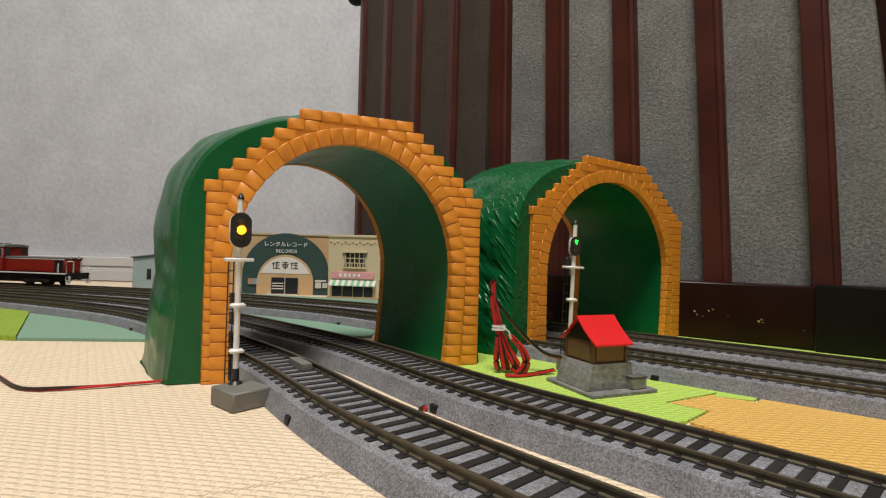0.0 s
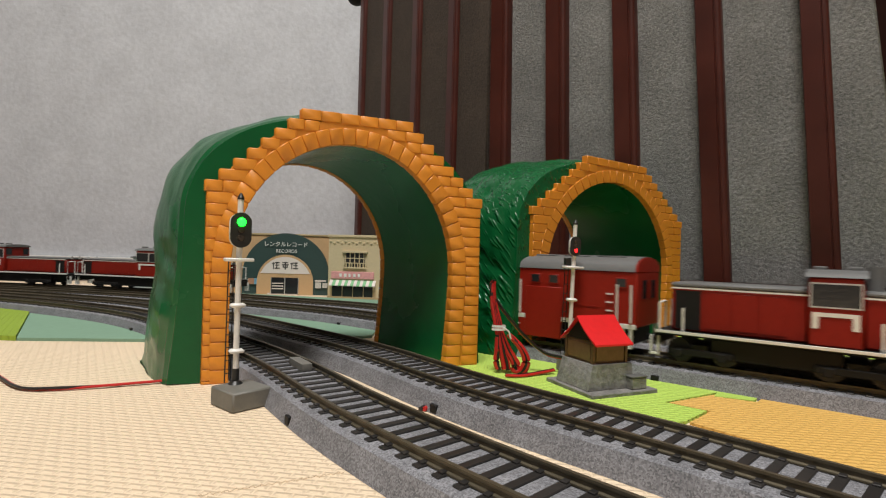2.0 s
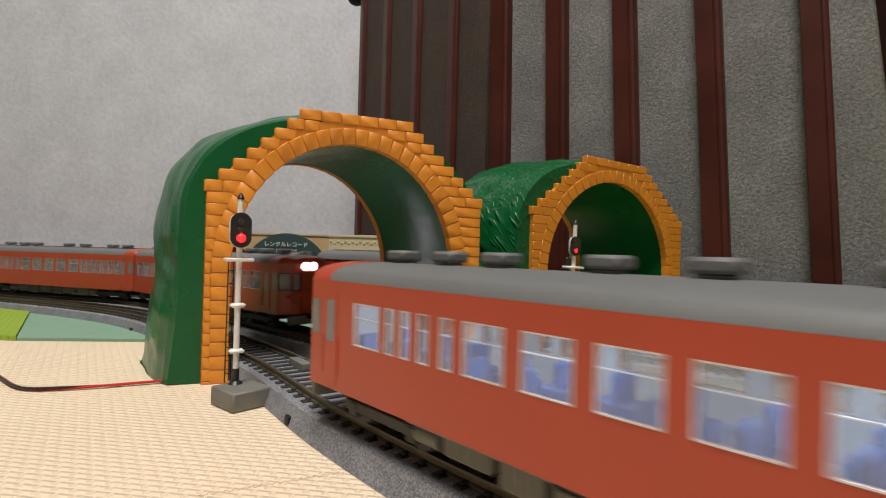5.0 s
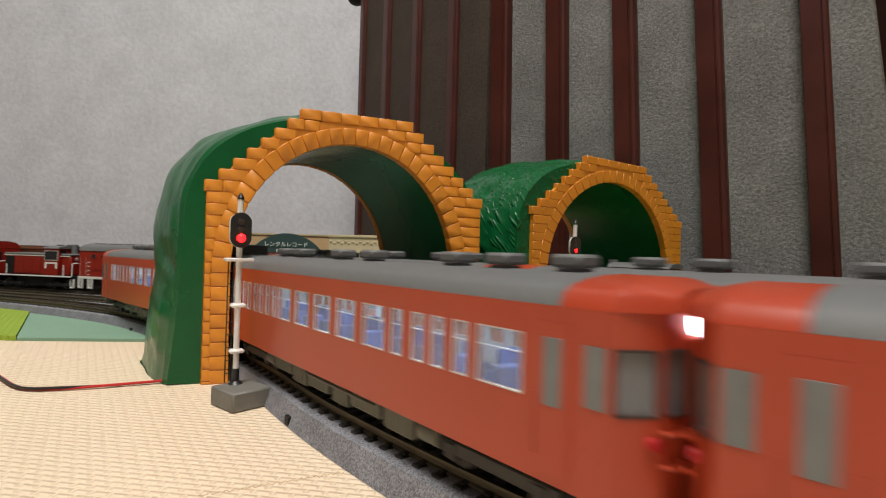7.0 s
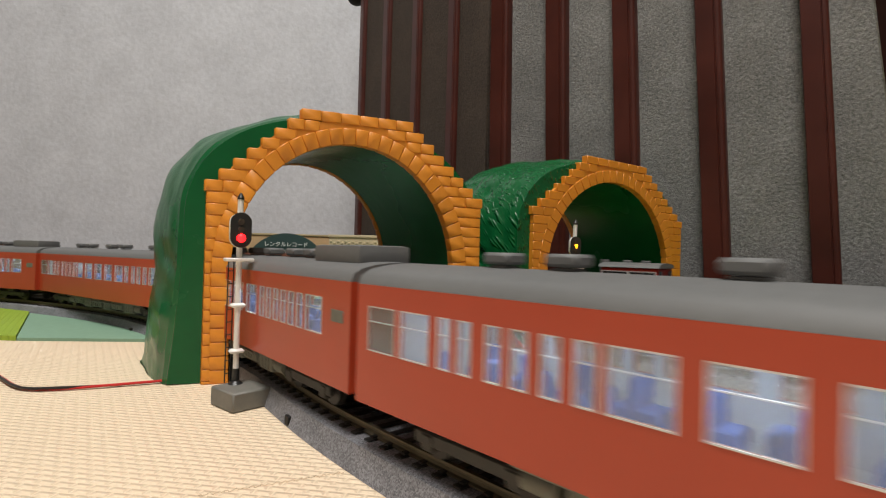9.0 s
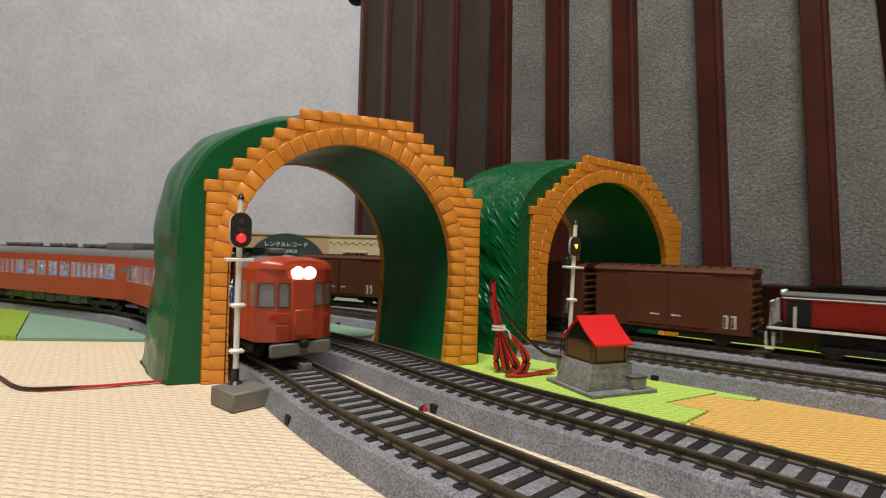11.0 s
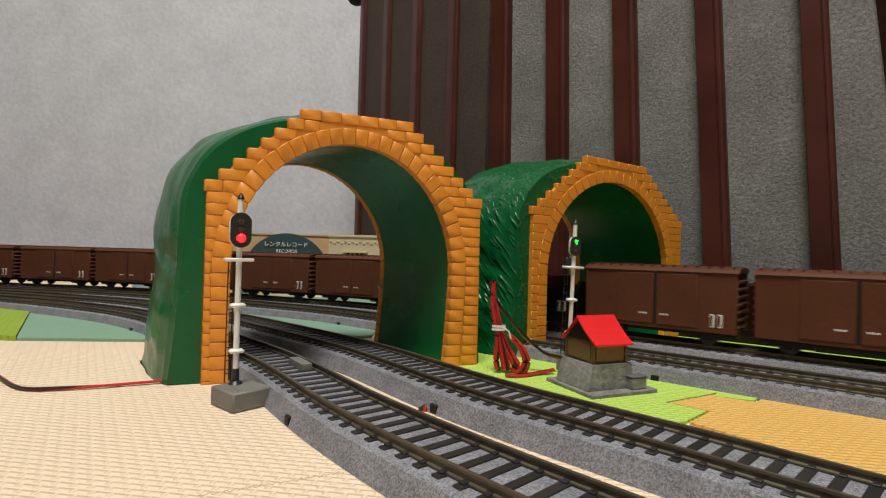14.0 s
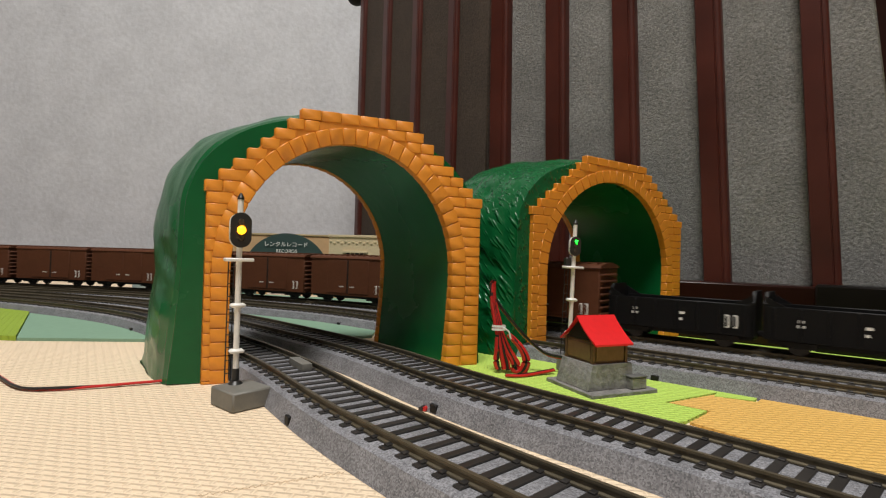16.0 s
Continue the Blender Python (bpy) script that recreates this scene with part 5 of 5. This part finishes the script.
def gondola():
    L, HW = 34.0, 13.0
    car = thing("gondola_wagon", upose(0, 0, 0), "black open coal wagon with raised end boards", "freight wagon", "black coal wagons")
    bm = bmesh.new()
    box(bm, -L, L, -HW + 1.2, HW - 1.2, 6.5, 8.0, 0.2)
    body = part("wagon_floor", bm, "hopper_black", car)
    for y in (-HW, HW - 1.2):
        bm = bmesh.new()
        box(bm, -L, L, y, y + 1.2, 6.5, 21.5, 0.3)
        part("side_board", bm, "hopper_black", body)
    for sgn in (-1, 1):
        bm = bmesh.new()
        extrude_poly(bm, [(-HW, 6.5), (HW, 6.5), (HW, 22.5), (HW - 4.5, 27.5), (-HW + 4.5, 27.5), (-HW, 22.5)], -0.7, 0.7,
                     Matrix(((0, 0, 1, sgn * (L - 0.6)), (1, 0, 0, 0), (0, 1, 0, 0), (0, 0, 0, 1))))
        part("end_board", bm, "hopper_black", body)
        bm = bmesh.new()
        for y in (-HW + 0.2, HW - 1.0):
            extrude_poly(bm, [(0, 21.4), (-8, 21.4), (0, 26.0)] if sgn > 0 else [(0, 21.4), (8, 21.4), (0, 26.0)], 0, 0.8,
                         Matrix(((1, 0, 0, sgn * (L - 0.4)), (0, 0, 1, y), (0, 1, 0, 0), (0, 0, 0, 1))))
        part("gusset", bm, "hopper_black", body)
    for y in (HW, -HW):
        s = 1 if y > 0 else -1
        for k in range(7):
            x = -L + 4 + k * 10
            bm = bmesh.new()
            box(bm, x - 0.6, x + 0.6, min(y, y + s * 0.6), max(y, y + s * 0.6), 7, 21, 0.2)
            part("side_post", bm, "hopper_black", body)
        for x in ((-26.5, -23) if s > 0 else (26.5, 23)):
            bm = bmesh.new()
            box(bm, x - 1.0, x + 1.0, min(y, y + s * 0.75), max(y, y + s * 0.75), 10, 16, 0.1)
            part("panel_mark", bm, "line_white", body, "white outlined panel")
            bm = bmesh.new()
            box(bm, x - 0.3, x + 0.8, min(y + s * .76, y + s * 0.8), max(y + s * .76, y + s * 0.8), 10.5, 15.5)
            part("panel_mark", bm, "hopper_black", body)
        bm = bmesh.new()
        for x, z, w in ((20, 15, 2.2), (20, 12.8, 3.0), (-3, 14.5, 2.5), (-2.5, 11.5, 1.6)):
            box(bm, x - w / 2, x + w / 2, min(y + s * .05, y + s * 0.12), max(y + s * .05, y + s * 0.12), z, z + 1.2)
        part("marking", bm, "line_white", body)
    bm = bmesh.new()
    box(bm, -L + 1, L - 1, -8, 8, 4.0, 6.4, 0.2)
    for x in (-21, 21):
        for y in (-11.2, 9.6):
            box(bm, x - 7, x + 7, y, y + 1.6, 3.4, 6.4, 0.4)
    part("underframe", bm, "under_black", car)
    for x in (-21, 21):
        bm = bmesh.new()
        for y in (-8.6, 7.2):
            cyl(bm, (0, y, 0), (0, y + 1.4, 0), 4.6, seg=18)
        cyl(bm, (0, -8, 0), (0, 8, 0), 0.9, seg=8)
        part("wheelset", bm, "wheel_steel", car).matrix_local = upose(x, 0, 4.6)
    coupler(car, L, 1)
    coupler(car, -L, -1)
    return car


def diesel_loco(L, cab_x, cab_hw, label, z=1.0):
    """A hood locomotive: two hoods, a cab, walkways with handrails."""
    car = thing("diesel_locomotive", upose(0, 0, 0), label, "locomotive", "red diesel locomotives")
    HW = 14.0
    bm = bmesh.new()
    box(bm, -L, L, -HW, HW, 11.0, 12.6, 0.2)
    part("walkway", bm, "under_black", car)
    for y in (HW, -HW - 0.5):
        bm = bmesh.new()
        box(bm, -L, L, y, y + 0.5, 11.6, 12.75, 0.1)
        part("white_line", bm, "line_white", car, "white line along the frame")
    for x0, x1 in ((-L + 5, cab_x - cab_hw), (cab_x + cab_hw, L - 5)):
        bm = bmesh.new()
        box(bm, x0, x1, -10.5, 10.5, 12.7, 30.2 * z, 0.9)
        hood = part("hood", bm, "loco_red", car, "red engine hood")
        bm = bmesh.new()
        box(bm, x0 - 0.3, x1 + 0.3, -10.9, 10.9, 30.25 * z, 32.2 * z, 0.7)
        part("hood_top", bm, "roof_grey", hood, "grey hood top")
        # highlight on the hood's top edges, painted as white strips
        bm = bmesh.new()
        for y in (10.9, -11.1):
            box(bm, x0, x1, y, y + 0.2, 29.6 * z, 30.2 * z)
        part("hood_line", bm, "line_white", hood)
        out = x0 < 0
        xe = x0 if out else x1
        for y in (10.52, -10.82):
            bm = bmesh.new()
            xa, xb = (x0 + 1.5, x0 + 11) if out else (x1 - 11, x1 - 1.5)
            if x1 - x0 > 20:
                box(bm, xa, xb, y, y + 0.3, 13.5, 29.0 * z)
                part("radiator_grille", bm, "under_black", hood, "black radiator grille")
            n = int(abs(x1 - x0 - 14) // 9)
            for k in range(n):
                bm = bmesh.new()
                xk = (x0 + 13 if out else x0 + 2) + k * 9
                box(bm, xk, xk + 8.2, y, y + 0.22, 14.5, 28.5 * z, 0.08)
                part("hood_door", bm, "loco_red", hood)
        bm = bmesh.new()
        for y in (-4.5, 4.5):
            cyl(bm, (xe, y, 27.5), (xe + (-1 if out else 1), y, 27.5), 1.5)
        part("headlight", bm, "alu", hood)
    bm = bmesh.new()
    box(bm, cab_x - cab_hw, cab_x + cab_hw, -13.2, 13.2, 12.7, 36.5, 0.6)
    cab = part("cab", bm, "loco_red", car, "red driver's cab")
    bm = bmesh.new()
    arched(bm, cab_x - cab_hw - 1, cab_x + cab_hw + 1, 13.8, 36.55, 39.2)
    part("cab_roof", bm, "roof_grey", cab, "grey cab roof", 50)
    for y in (13.22, -13.52):
        for x0, x1 in ((cab_x - cab_hw + 1.2, cab_x - 0.6), (cab_x + 0.6, cab_x + cab_hw - 1.2)) if cab_hw > 8 else ((cab_x - cab_hw + 0.9, cab_x + cab_hw - 0.9),):
            bm = bmesh.new()
            box(bm, x0, x1, y, y + 0.3, 26.5, 34.2, 0.1)
            w = part("cab_window", bm, "dark_glass", cab)
            bm = bmesh.new()
            for a0, a1, b0, b1 in ((x0 - 0.5, x0, 26, 34.7), (x1, x1 + 0.5, 26, 34.7), (x0, x1, 26, 26.5), (x0, x1, 34.2, 34.7)):
                box(bm, a0, a1, y - 0.02, y + 0.42, b0, b1)
            part("window_frame", bm, "alu", w)
        bm = bmesh.new()
        w = 0.43 * min(cab_hw, 13)
        box(bm, cab_x - 2 * w, cab_x + 2 * w, y, y + 0.4, 23.0, 24.4)
        for xx in (cab_x - 2 * w, cab_x + 2 * w - 1.9):
            box(bm, xx, xx + 1.9, y, y + 0.4, 18.8, 23.0)
        part("cab_stripe", bm, "line_white", cab, "cream cab stripe")
    for x in (cab_x - cab_hw - 0.15, cab_x + cab_hw + 0.15):
        bm = bmesh.new()
        for y0, y1 in ((-11.5, -6), (6, 11.5)):
            box(bm, x - 0.15, x + 0.15, y0, y1, 30.8 if z > 0.9 else 29.0, 35.0)
        part("cab_window", bm, "dark_glass", cab)
    bm = bmesh.new()
    cyl(bm, (cab_x + cab_hw + 3, 0, 31), (cab_x + cab_hw + 3, 0, 40.5), 2.6, seg=14)
    part("exhaust_stack", bm, "roof_grey", car)
    for x in (cab_x - 5, cab_x + 5):
        bm = bmesh.new()
        box(bm, x - 2, x + 2, -2, 2, 39.0, 40.3, 0.3)
        part("roof_vent", bm, "roof_grey", cab)
    # handrails and steps at the ends
    for sgn in (-1, 1):
        for y in (-12.5, 12.5):
            bm = bmesh.new()
            x = sgn * (L - 1)
            tube(bm, [(x, y, 12.7), (x, y, 23.5), (x - sgn * 0.2, y * 0.7, 24), (x - sgn * 0.2, y * 0.35, 24), (x, y * 0.35, 12.7)], 0.5, 6)
            part("handrail", bm, "line_white", car, "white end handrail")
            bm = bmesh.new()
            tube(bm, [(x - sgn * 9, y, 12.7), (x - sgn * 9, y, 22)], 0.5, 6)
            part("handrail", bm, "line_white", car)
        bm = bmesh.new()
        box(bm, sgn * L - 1.0, sgn * L + 0.6, -13, 13, 6.5, 11.0, 0.2)
        part("buffer_beam", bm, "under_black", car)
        for y in (-12, 12):
            bm = bmesh.new()
            box(bm, sgn * L - 2.5, sgn * L + 1.0, y - 1, y + 1, 2.2, 3.0, 0.1)
            for x in (sgn * L - 2.5, sgn * L + 0.3):
                box(bm, x, x + 0.7, y - 1, y + 1, 3.0, 10.0, 0.1)
            part("step", bm, "line_white", car)
        coupler(car, sgn * L, sgn)
    bm = bmesh.new()
    box(bm, -L + 20, L - 20, -11.5, 11.5, 3.2, 11.0, 0.6)
    part("fuel_tank", bm, "under_black", car)
    for x in (-L * 0.6, L * 0.6):
        bogie(car, x, 22 if L > 60 else 16, "under_black", 24)
    return car


def snowplow():
    """A wedge snowplough head car; its blade at +x."""
    L = 44.5
    HW = 14.6
    car = thing("snowplow_car", upose(0, 0, 0), "red model snowplough car with grey roof and wedge blade", "snowplough", "red snowploughs")
    bm = bmesh.new()
    box(bm, -L, L - 14, -HW, HW, 12.0, 35.5, 0.4)
    body = part("body", bm, "plow_red", car)
    bm = bmesh.new()
    arched(bm, -L + 0.7, L - 12, HW + 0.5, 35.55, 42.2)
    part("roof", bm, "roof_grey", car, "grey arched roof", 50)
    for k in range(4):
        for yy in (-4.6, 4.6):
            bm = bmesh.new()
            box(bm, -L + 8 + k * 17, -L + 21 + k * 17, yy - 2.2, yy + 2.2, 41.6, 42.3, 0.2)
            part("roof_hatch", bm, "roof_grey", body)
    bm = bmesh.new()
    arched(bm, L - 11.9, L - 7.5, HW - 0.6, 35.0, 41.4)
    bmesh.ops.delete(bm, geom=[f for f in bm.faces if f.normal.z < -0.9], context="FACES")
    for v in bm.verts:
        if v.co.x > L - 9:
            v.co.z -= 1.0
            v.co.y *= 0.93
    part("cab_visor", bm, "plow_red", body, "curved red visor over the cab front", 50)
    bm = bmesh.new()
    arched(bm, -L - 0.1, -L + 0.65, HW + 0.1, 35.55, 41.9)
    part("end_gable", bm, "plow_red", body)
    for y in (HW, -HW - 0.5):
        bm = bmesh.new()
        box(bm, -L, -L + 34, y, y + 0.5, 11.4, 13.4, 0.1)
        part("white_line", bm, "line_white", body)
        bm = bmesh.new()
        box(bm, L - 36, L - 14, y, y + 0.5, 11.4, 13.4, 0.1)
        part("white_line", bm, "line_white", body)
        # folded wing blade on the side
        bm = bmesh.new()
        box(bm, -L + 34, L - 36, y - 0.2, y + 1.2, 3.2, 27.0, 0.2)
        part("side_wing", bm, "plow_red", body, "folded red side wing")
        for x in (3.5, -6, -38) if y > 0 else (-27, -16, -6.5, 4):
            bm = bmesh.new()
            box(bm, x - 2.6, x + 2.6, y - 0.08, y + 0.62, 28.6, 33.0, 0.1)
            wf = part("window_frame", bm, "plow_red", body)
            bm = bmesh.new()
            box(bm, x - 2.2, x + 2.2, y - 0.12, y + 0.68, 29.0, 32.6, 0.1)
            part("window", bm, "dark_glass", wf)
        bm = bmesh.new()
        box(bm, L - 28, L - 16, y + 0.02, y + 0.35, 28.5, 34.0, 0.1)
        w = part("cab_window", bm, "dark_glass", body)
        bm = bmesh.new()
        for a0, a1, b0, b1 in ((L - 28.6, L - 28, 28, 34.5), (L - 16, L - 15.4, 28, 34.5), (L - 28, L - 16, 28, 28.5), (L - 28, L - 16, 34, 34.5), (L - 22.3, L - 21.7, 28, 34.5)):
            box(bm, a0, a1, y + 0.02, y + 0.5, b0, b1)
        part("window_frame", bm, "alu", w)
        for x in (-L + 2, -L + 8, L - 33, L - 29.5):
            bm = bmesh.new()
            cyl(bm, (x, y + 0.9, 14), (x, y + 0.9, 30), 0.45, seg=6)
            part("handrail", bm, "line_white", body)
        for xr in (-L + 11.5, L - 15.4):
            for k in range(4):
                bm = bmesh.new()
                box(bm, xr - 1.4, xr + 1.4, y + 0.1, y + 0.8, 14.6 + k * 3.6, 15.2 + k * 3.6)
                part("rung", bm, "line_white", body)
        bm = bmesh.new()
        box(bm, L - 28.6, L - 14.4, y + 0.04, y + 0.42, 26.4, 27.0)
        part("belt_line", bm, "line_white", body)
        bm = bmesh.new()
        box(bm, -L + 16, L - 38, y + 0.02, y + 0.3, 19.6, 20.1)
        part("panel_ridge", bm, "plow_red", body)
        bm = bmesh.new()
        box(bm, L - 36, L - 13.5, y, y + 0.4, 2.6, 11.3, 0.1)
        skirt = part("cab_skirt", bm, "plow_red", body, "red skirt under the cab")
        bm = bmesh.new()
        box(bm, L - 32.5, L - 28.5, y - 0.05, y + 0.5, 3.2, 10.6)
        part("step_slot", bm, "under_black", skirt, "dark step recess")
        for k in range(2):
            bm = bmesh.new()
            box(bm, L - 32.7, L - 28.3, y - 0.1, y + 0.8, 5.0 + 3.2 * k, 5.5 + 3.2 * k)
            part("step", bm, "line_white", skirt)
        for x in (-L + 4, -L + 15):
            bm = bmesh.new()
            box(bm, x - 2.2, x + 2.2, y - 1.5, y + 0.4, 3.0, 4.0, 0.1)
            box(bm, x - 2.2, x - 1.4, y - 1.5, y + 0.4, 4.0, 11.4)
            box(bm, x + 1.4, x + 2.2, y - 1.5, y + 0.4, 4.0, 11.4)
            part("step", bm, "line_white", body)
    for y in (-5.5, 5.5):
        bm = bmesh.new()
        box(bm, -L - 0.3, -L - 0.02, y - 2.2, y + 2.2, 24, 32)
        part("window", bm, "dark_glass", body)
    # wedge blade, hollow curve, and the flap over it
    bm = bmesh.new()
    prof = [(L - 14, 1.5), (L + 2, 1.5), (L - 2, 6), (L - 5, 14), (L - 5.5, 20), (L - 3.5, 25), (L - 14, 25)]
    for s in (-1, 1):
        ring = []
        for yy, back in ((0.0, 0.0), (s * 8, 2.0), (s * HW, 5.0)):
            ring.append([bm.verts.new((x - (back if x > L - 14 else 0), yy, z)) for x, z in prof])
        n = len(prof)
        for a, b in zip(ring, ring[1:]):
            for i in range(n):
                bm.faces.new((a[i], a[(i + 1) % n], b[(i + 1) % n], b[i]))
        bm.faces.new(ring[-1])
    bmesh.ops.remove_doubles(bm, verts=bm.verts[:], dist=0.01)
    bmesh.ops.recalc_face_normals(bm, faces=bm.faces[:])
    blade = part("plow_blade", bm, "plow_red", car, "curved red plough blade")
    bm = bmesh.new()
    for s in (-1, 1):
        extrude_poly(bm, [(L + 2.6, 0.0), (L - 2.4, s * HW), (L - 5.4, s * HW), (L - 1.0, 0.0)][::s], 1.2, 7.6)
    part("cutting_lip", bm, "plow_red", blade, "straight red cutting lip")
    bm = bmesh.new()
    vs = box(bm, L - 12, L + 3, -HW + 1, HW - 1, 24.5, 26.0, 0.4)
    for v in bm.verts:
        v.co.z += -(v.co.x - L + 12) * 0.35 + 2.5
    part("blade_flap", bm, "plow_red", car, "raised red flap")
    # cab front
    bm = bmesh.new()
    box(bm, L - 13.9, L - 12.5, -HW + 2, HW - 2, 26, 36, 0.3)
    cf = part("cab_front", bm, "plow_red", body)
    for y in (-8, 0, 8):
        bm = bmesh.new()
        box(bm, L - 12.45, L - 12.2, y - 3, y + 3, 29, 34)
        part("windscreen", bm, "dark_glass", cf)
    for y in (-10, 10):
        bm = bmesh.new()
        cyl(bm, (L - 12.4, y, 28), (L - 4, y, 28), 0.6, seg=8)
        cyl(bm, (L - 4.5, y, 28), (L - 1.5, y, 28), 2.0, 2.2, seg=14)
        part("headlight", bm, "roof_grey", car, "headlight on an arm")
    bm = bmesh.new()
    box(bm, -L + 2, L - 16, -10, 10, 4.5, 11.9, 0.4)
    part("underframe", bm, "under_black", car)
    bogie(car, -L + 22, 18, "under_black", 24)
    bogie(car, L - 28, 14, "under_black", 24)
    coupler(car, -L, -1)
    return car


# ---- trains: cars with their place behind the train's head, in units ----
FLIP = Matrix.Rotation(math.pi, 4, "Z")
TRAINS = []


def train(track, head, cars):
    """head: rows of (seconds, arc length of the head); cars: (thing, centre's distance from the head, half wheelbase, turned round)."""
    TRAINS.append((track, head, cars))


far_away = upose(0, 0, 0)
lead_car = railcar(True, False, True)
mid_car = railcar(False, True, False)
third_car = copy_thing(lead_car, far_away)
last_car = copy_thing(mid_car, far_away)
train("a", [(0, 640), (4.2, 1215), (6.3, 1500), (6.5, 1527), (7.0, 1595), (7.4, 1649), (8.0, 1725), (8.5, 1787), (9.0, 1850), (11.3, 2147), (11.5, 2171), (11.7, 2201), (12.5, 2321), (12.9, 2370), (13.3, 2417), (16, 2780)],
      [(lead_car, -92.5, 60, False), (mid_car, -277.5, 60, False), (third_car, -459.5, 60, False), (last_car, -646.0, 60, False)])
first_b = railcar(False, True, False, lamps=False)
tail_b = railcar(True, True, False, lamps=False)
train("b", [(0, 2243), (3.0, 1746), (3.9, 1592), (6.3, 1196), (7.4, 1004), (8.55, 815), (11.3, 350), (16, -440)],
      [(first_b, 92.5, 60, False), (tail_b, 277.5, 60, False)])
plow = snowplow()
plow_tail = copy_thing(plow, far_away)
shunter = diesel_loco(40.5, 18, 7.6, "red offset-cab model diesel locomotive with white lines")
train("c", [(0, 938), (0.8, 1017), (1.2, 1059), (1.6, 1100), (2.2, 1159), (2.8, 1216), (3.2, 1255), (3.6, 1296), (4.0, 1334), (4.2, 1356), (6.4, 1635), (6.7, 1673), (9.0, 1961), (16, 2805)],
      [(plow, -46.5, 26, False), (shunter, -139, 26, True), (plow_tail, -233, 26, True)])
big = diesel_loco(86, 0, 15, "red centre-cab model diesel locomotive with grey roof", 0.86)
big_second = copy_thing(big, far_away)
cars = [(big, 89, 52, False), (big_second, 267, 52, False)]
plain, gapped, coal = boxcar(False), boxcar(True), gondola()
used, s0 = set(), 356.0
for i, k in enumerate("ppggcc" + "ppgggpgpgggpgp"):
    src, pitch = {"p": (plain, 81.5), "g": (gapped, 81.5), "c": (coal, 72.0)}[k]
    ob = src if k not in used else copy_thing(src, far_away)
    used.add(k)
    cars.append((ob, s0 + pitch / 2, 24, False))
    s0 += pitch
train("d", [(0, 1542), (3.0, 1273), (9.0, 754), (11.3, 582), (12.2, 513), (13.1, 440), (14.3, 341), (15.2, 273), (16.0, 207)], cars)


def motions():
    times = [0.25 * k for k in range(65)]
    for track, head, cs in TRAINS:
        line = TRACK[track]
        tt, ss = [h[0] for h in head], [h[1] for h in head]
        for ob, off, wb, turned in cs:
            rows = []
            for t in times:
                s = float(np.interp(t, tt, ss)) + off
                p, q = line.at(s - wb), line.at(s + wb)
                c = (p + q) / 2
                a = math.atan2(q[1] - p[1], q[0] - p[0])
                m = Matrix.Translation((c[0] * U, c[1] * U, RAIL * U)) @ Matrix.Rotation(a, 4, "Z")
                rows.append((t, m @ FLIP if turned else m))
            walk(ob, rows)
    # each LED stands in its lens while its aspect shows, else back in the head
    for led, z, shows in SIGNAL_LAMPS:
        rows, e = [], 1 / 30
        on = lambda t: any(a <= t < b for a, b in shows)
        ts = sorted({0.5 * k for k in range(33)} | {x for a, b in shows for y in (a, b) if 0 < y < 16 for x in (y - e, y)})
        for t in ts:
            rows.append((t, upose(0, -2.5 if on(t + 1e-6) else 0.2, z)))
        walk(led, rows)


motions()
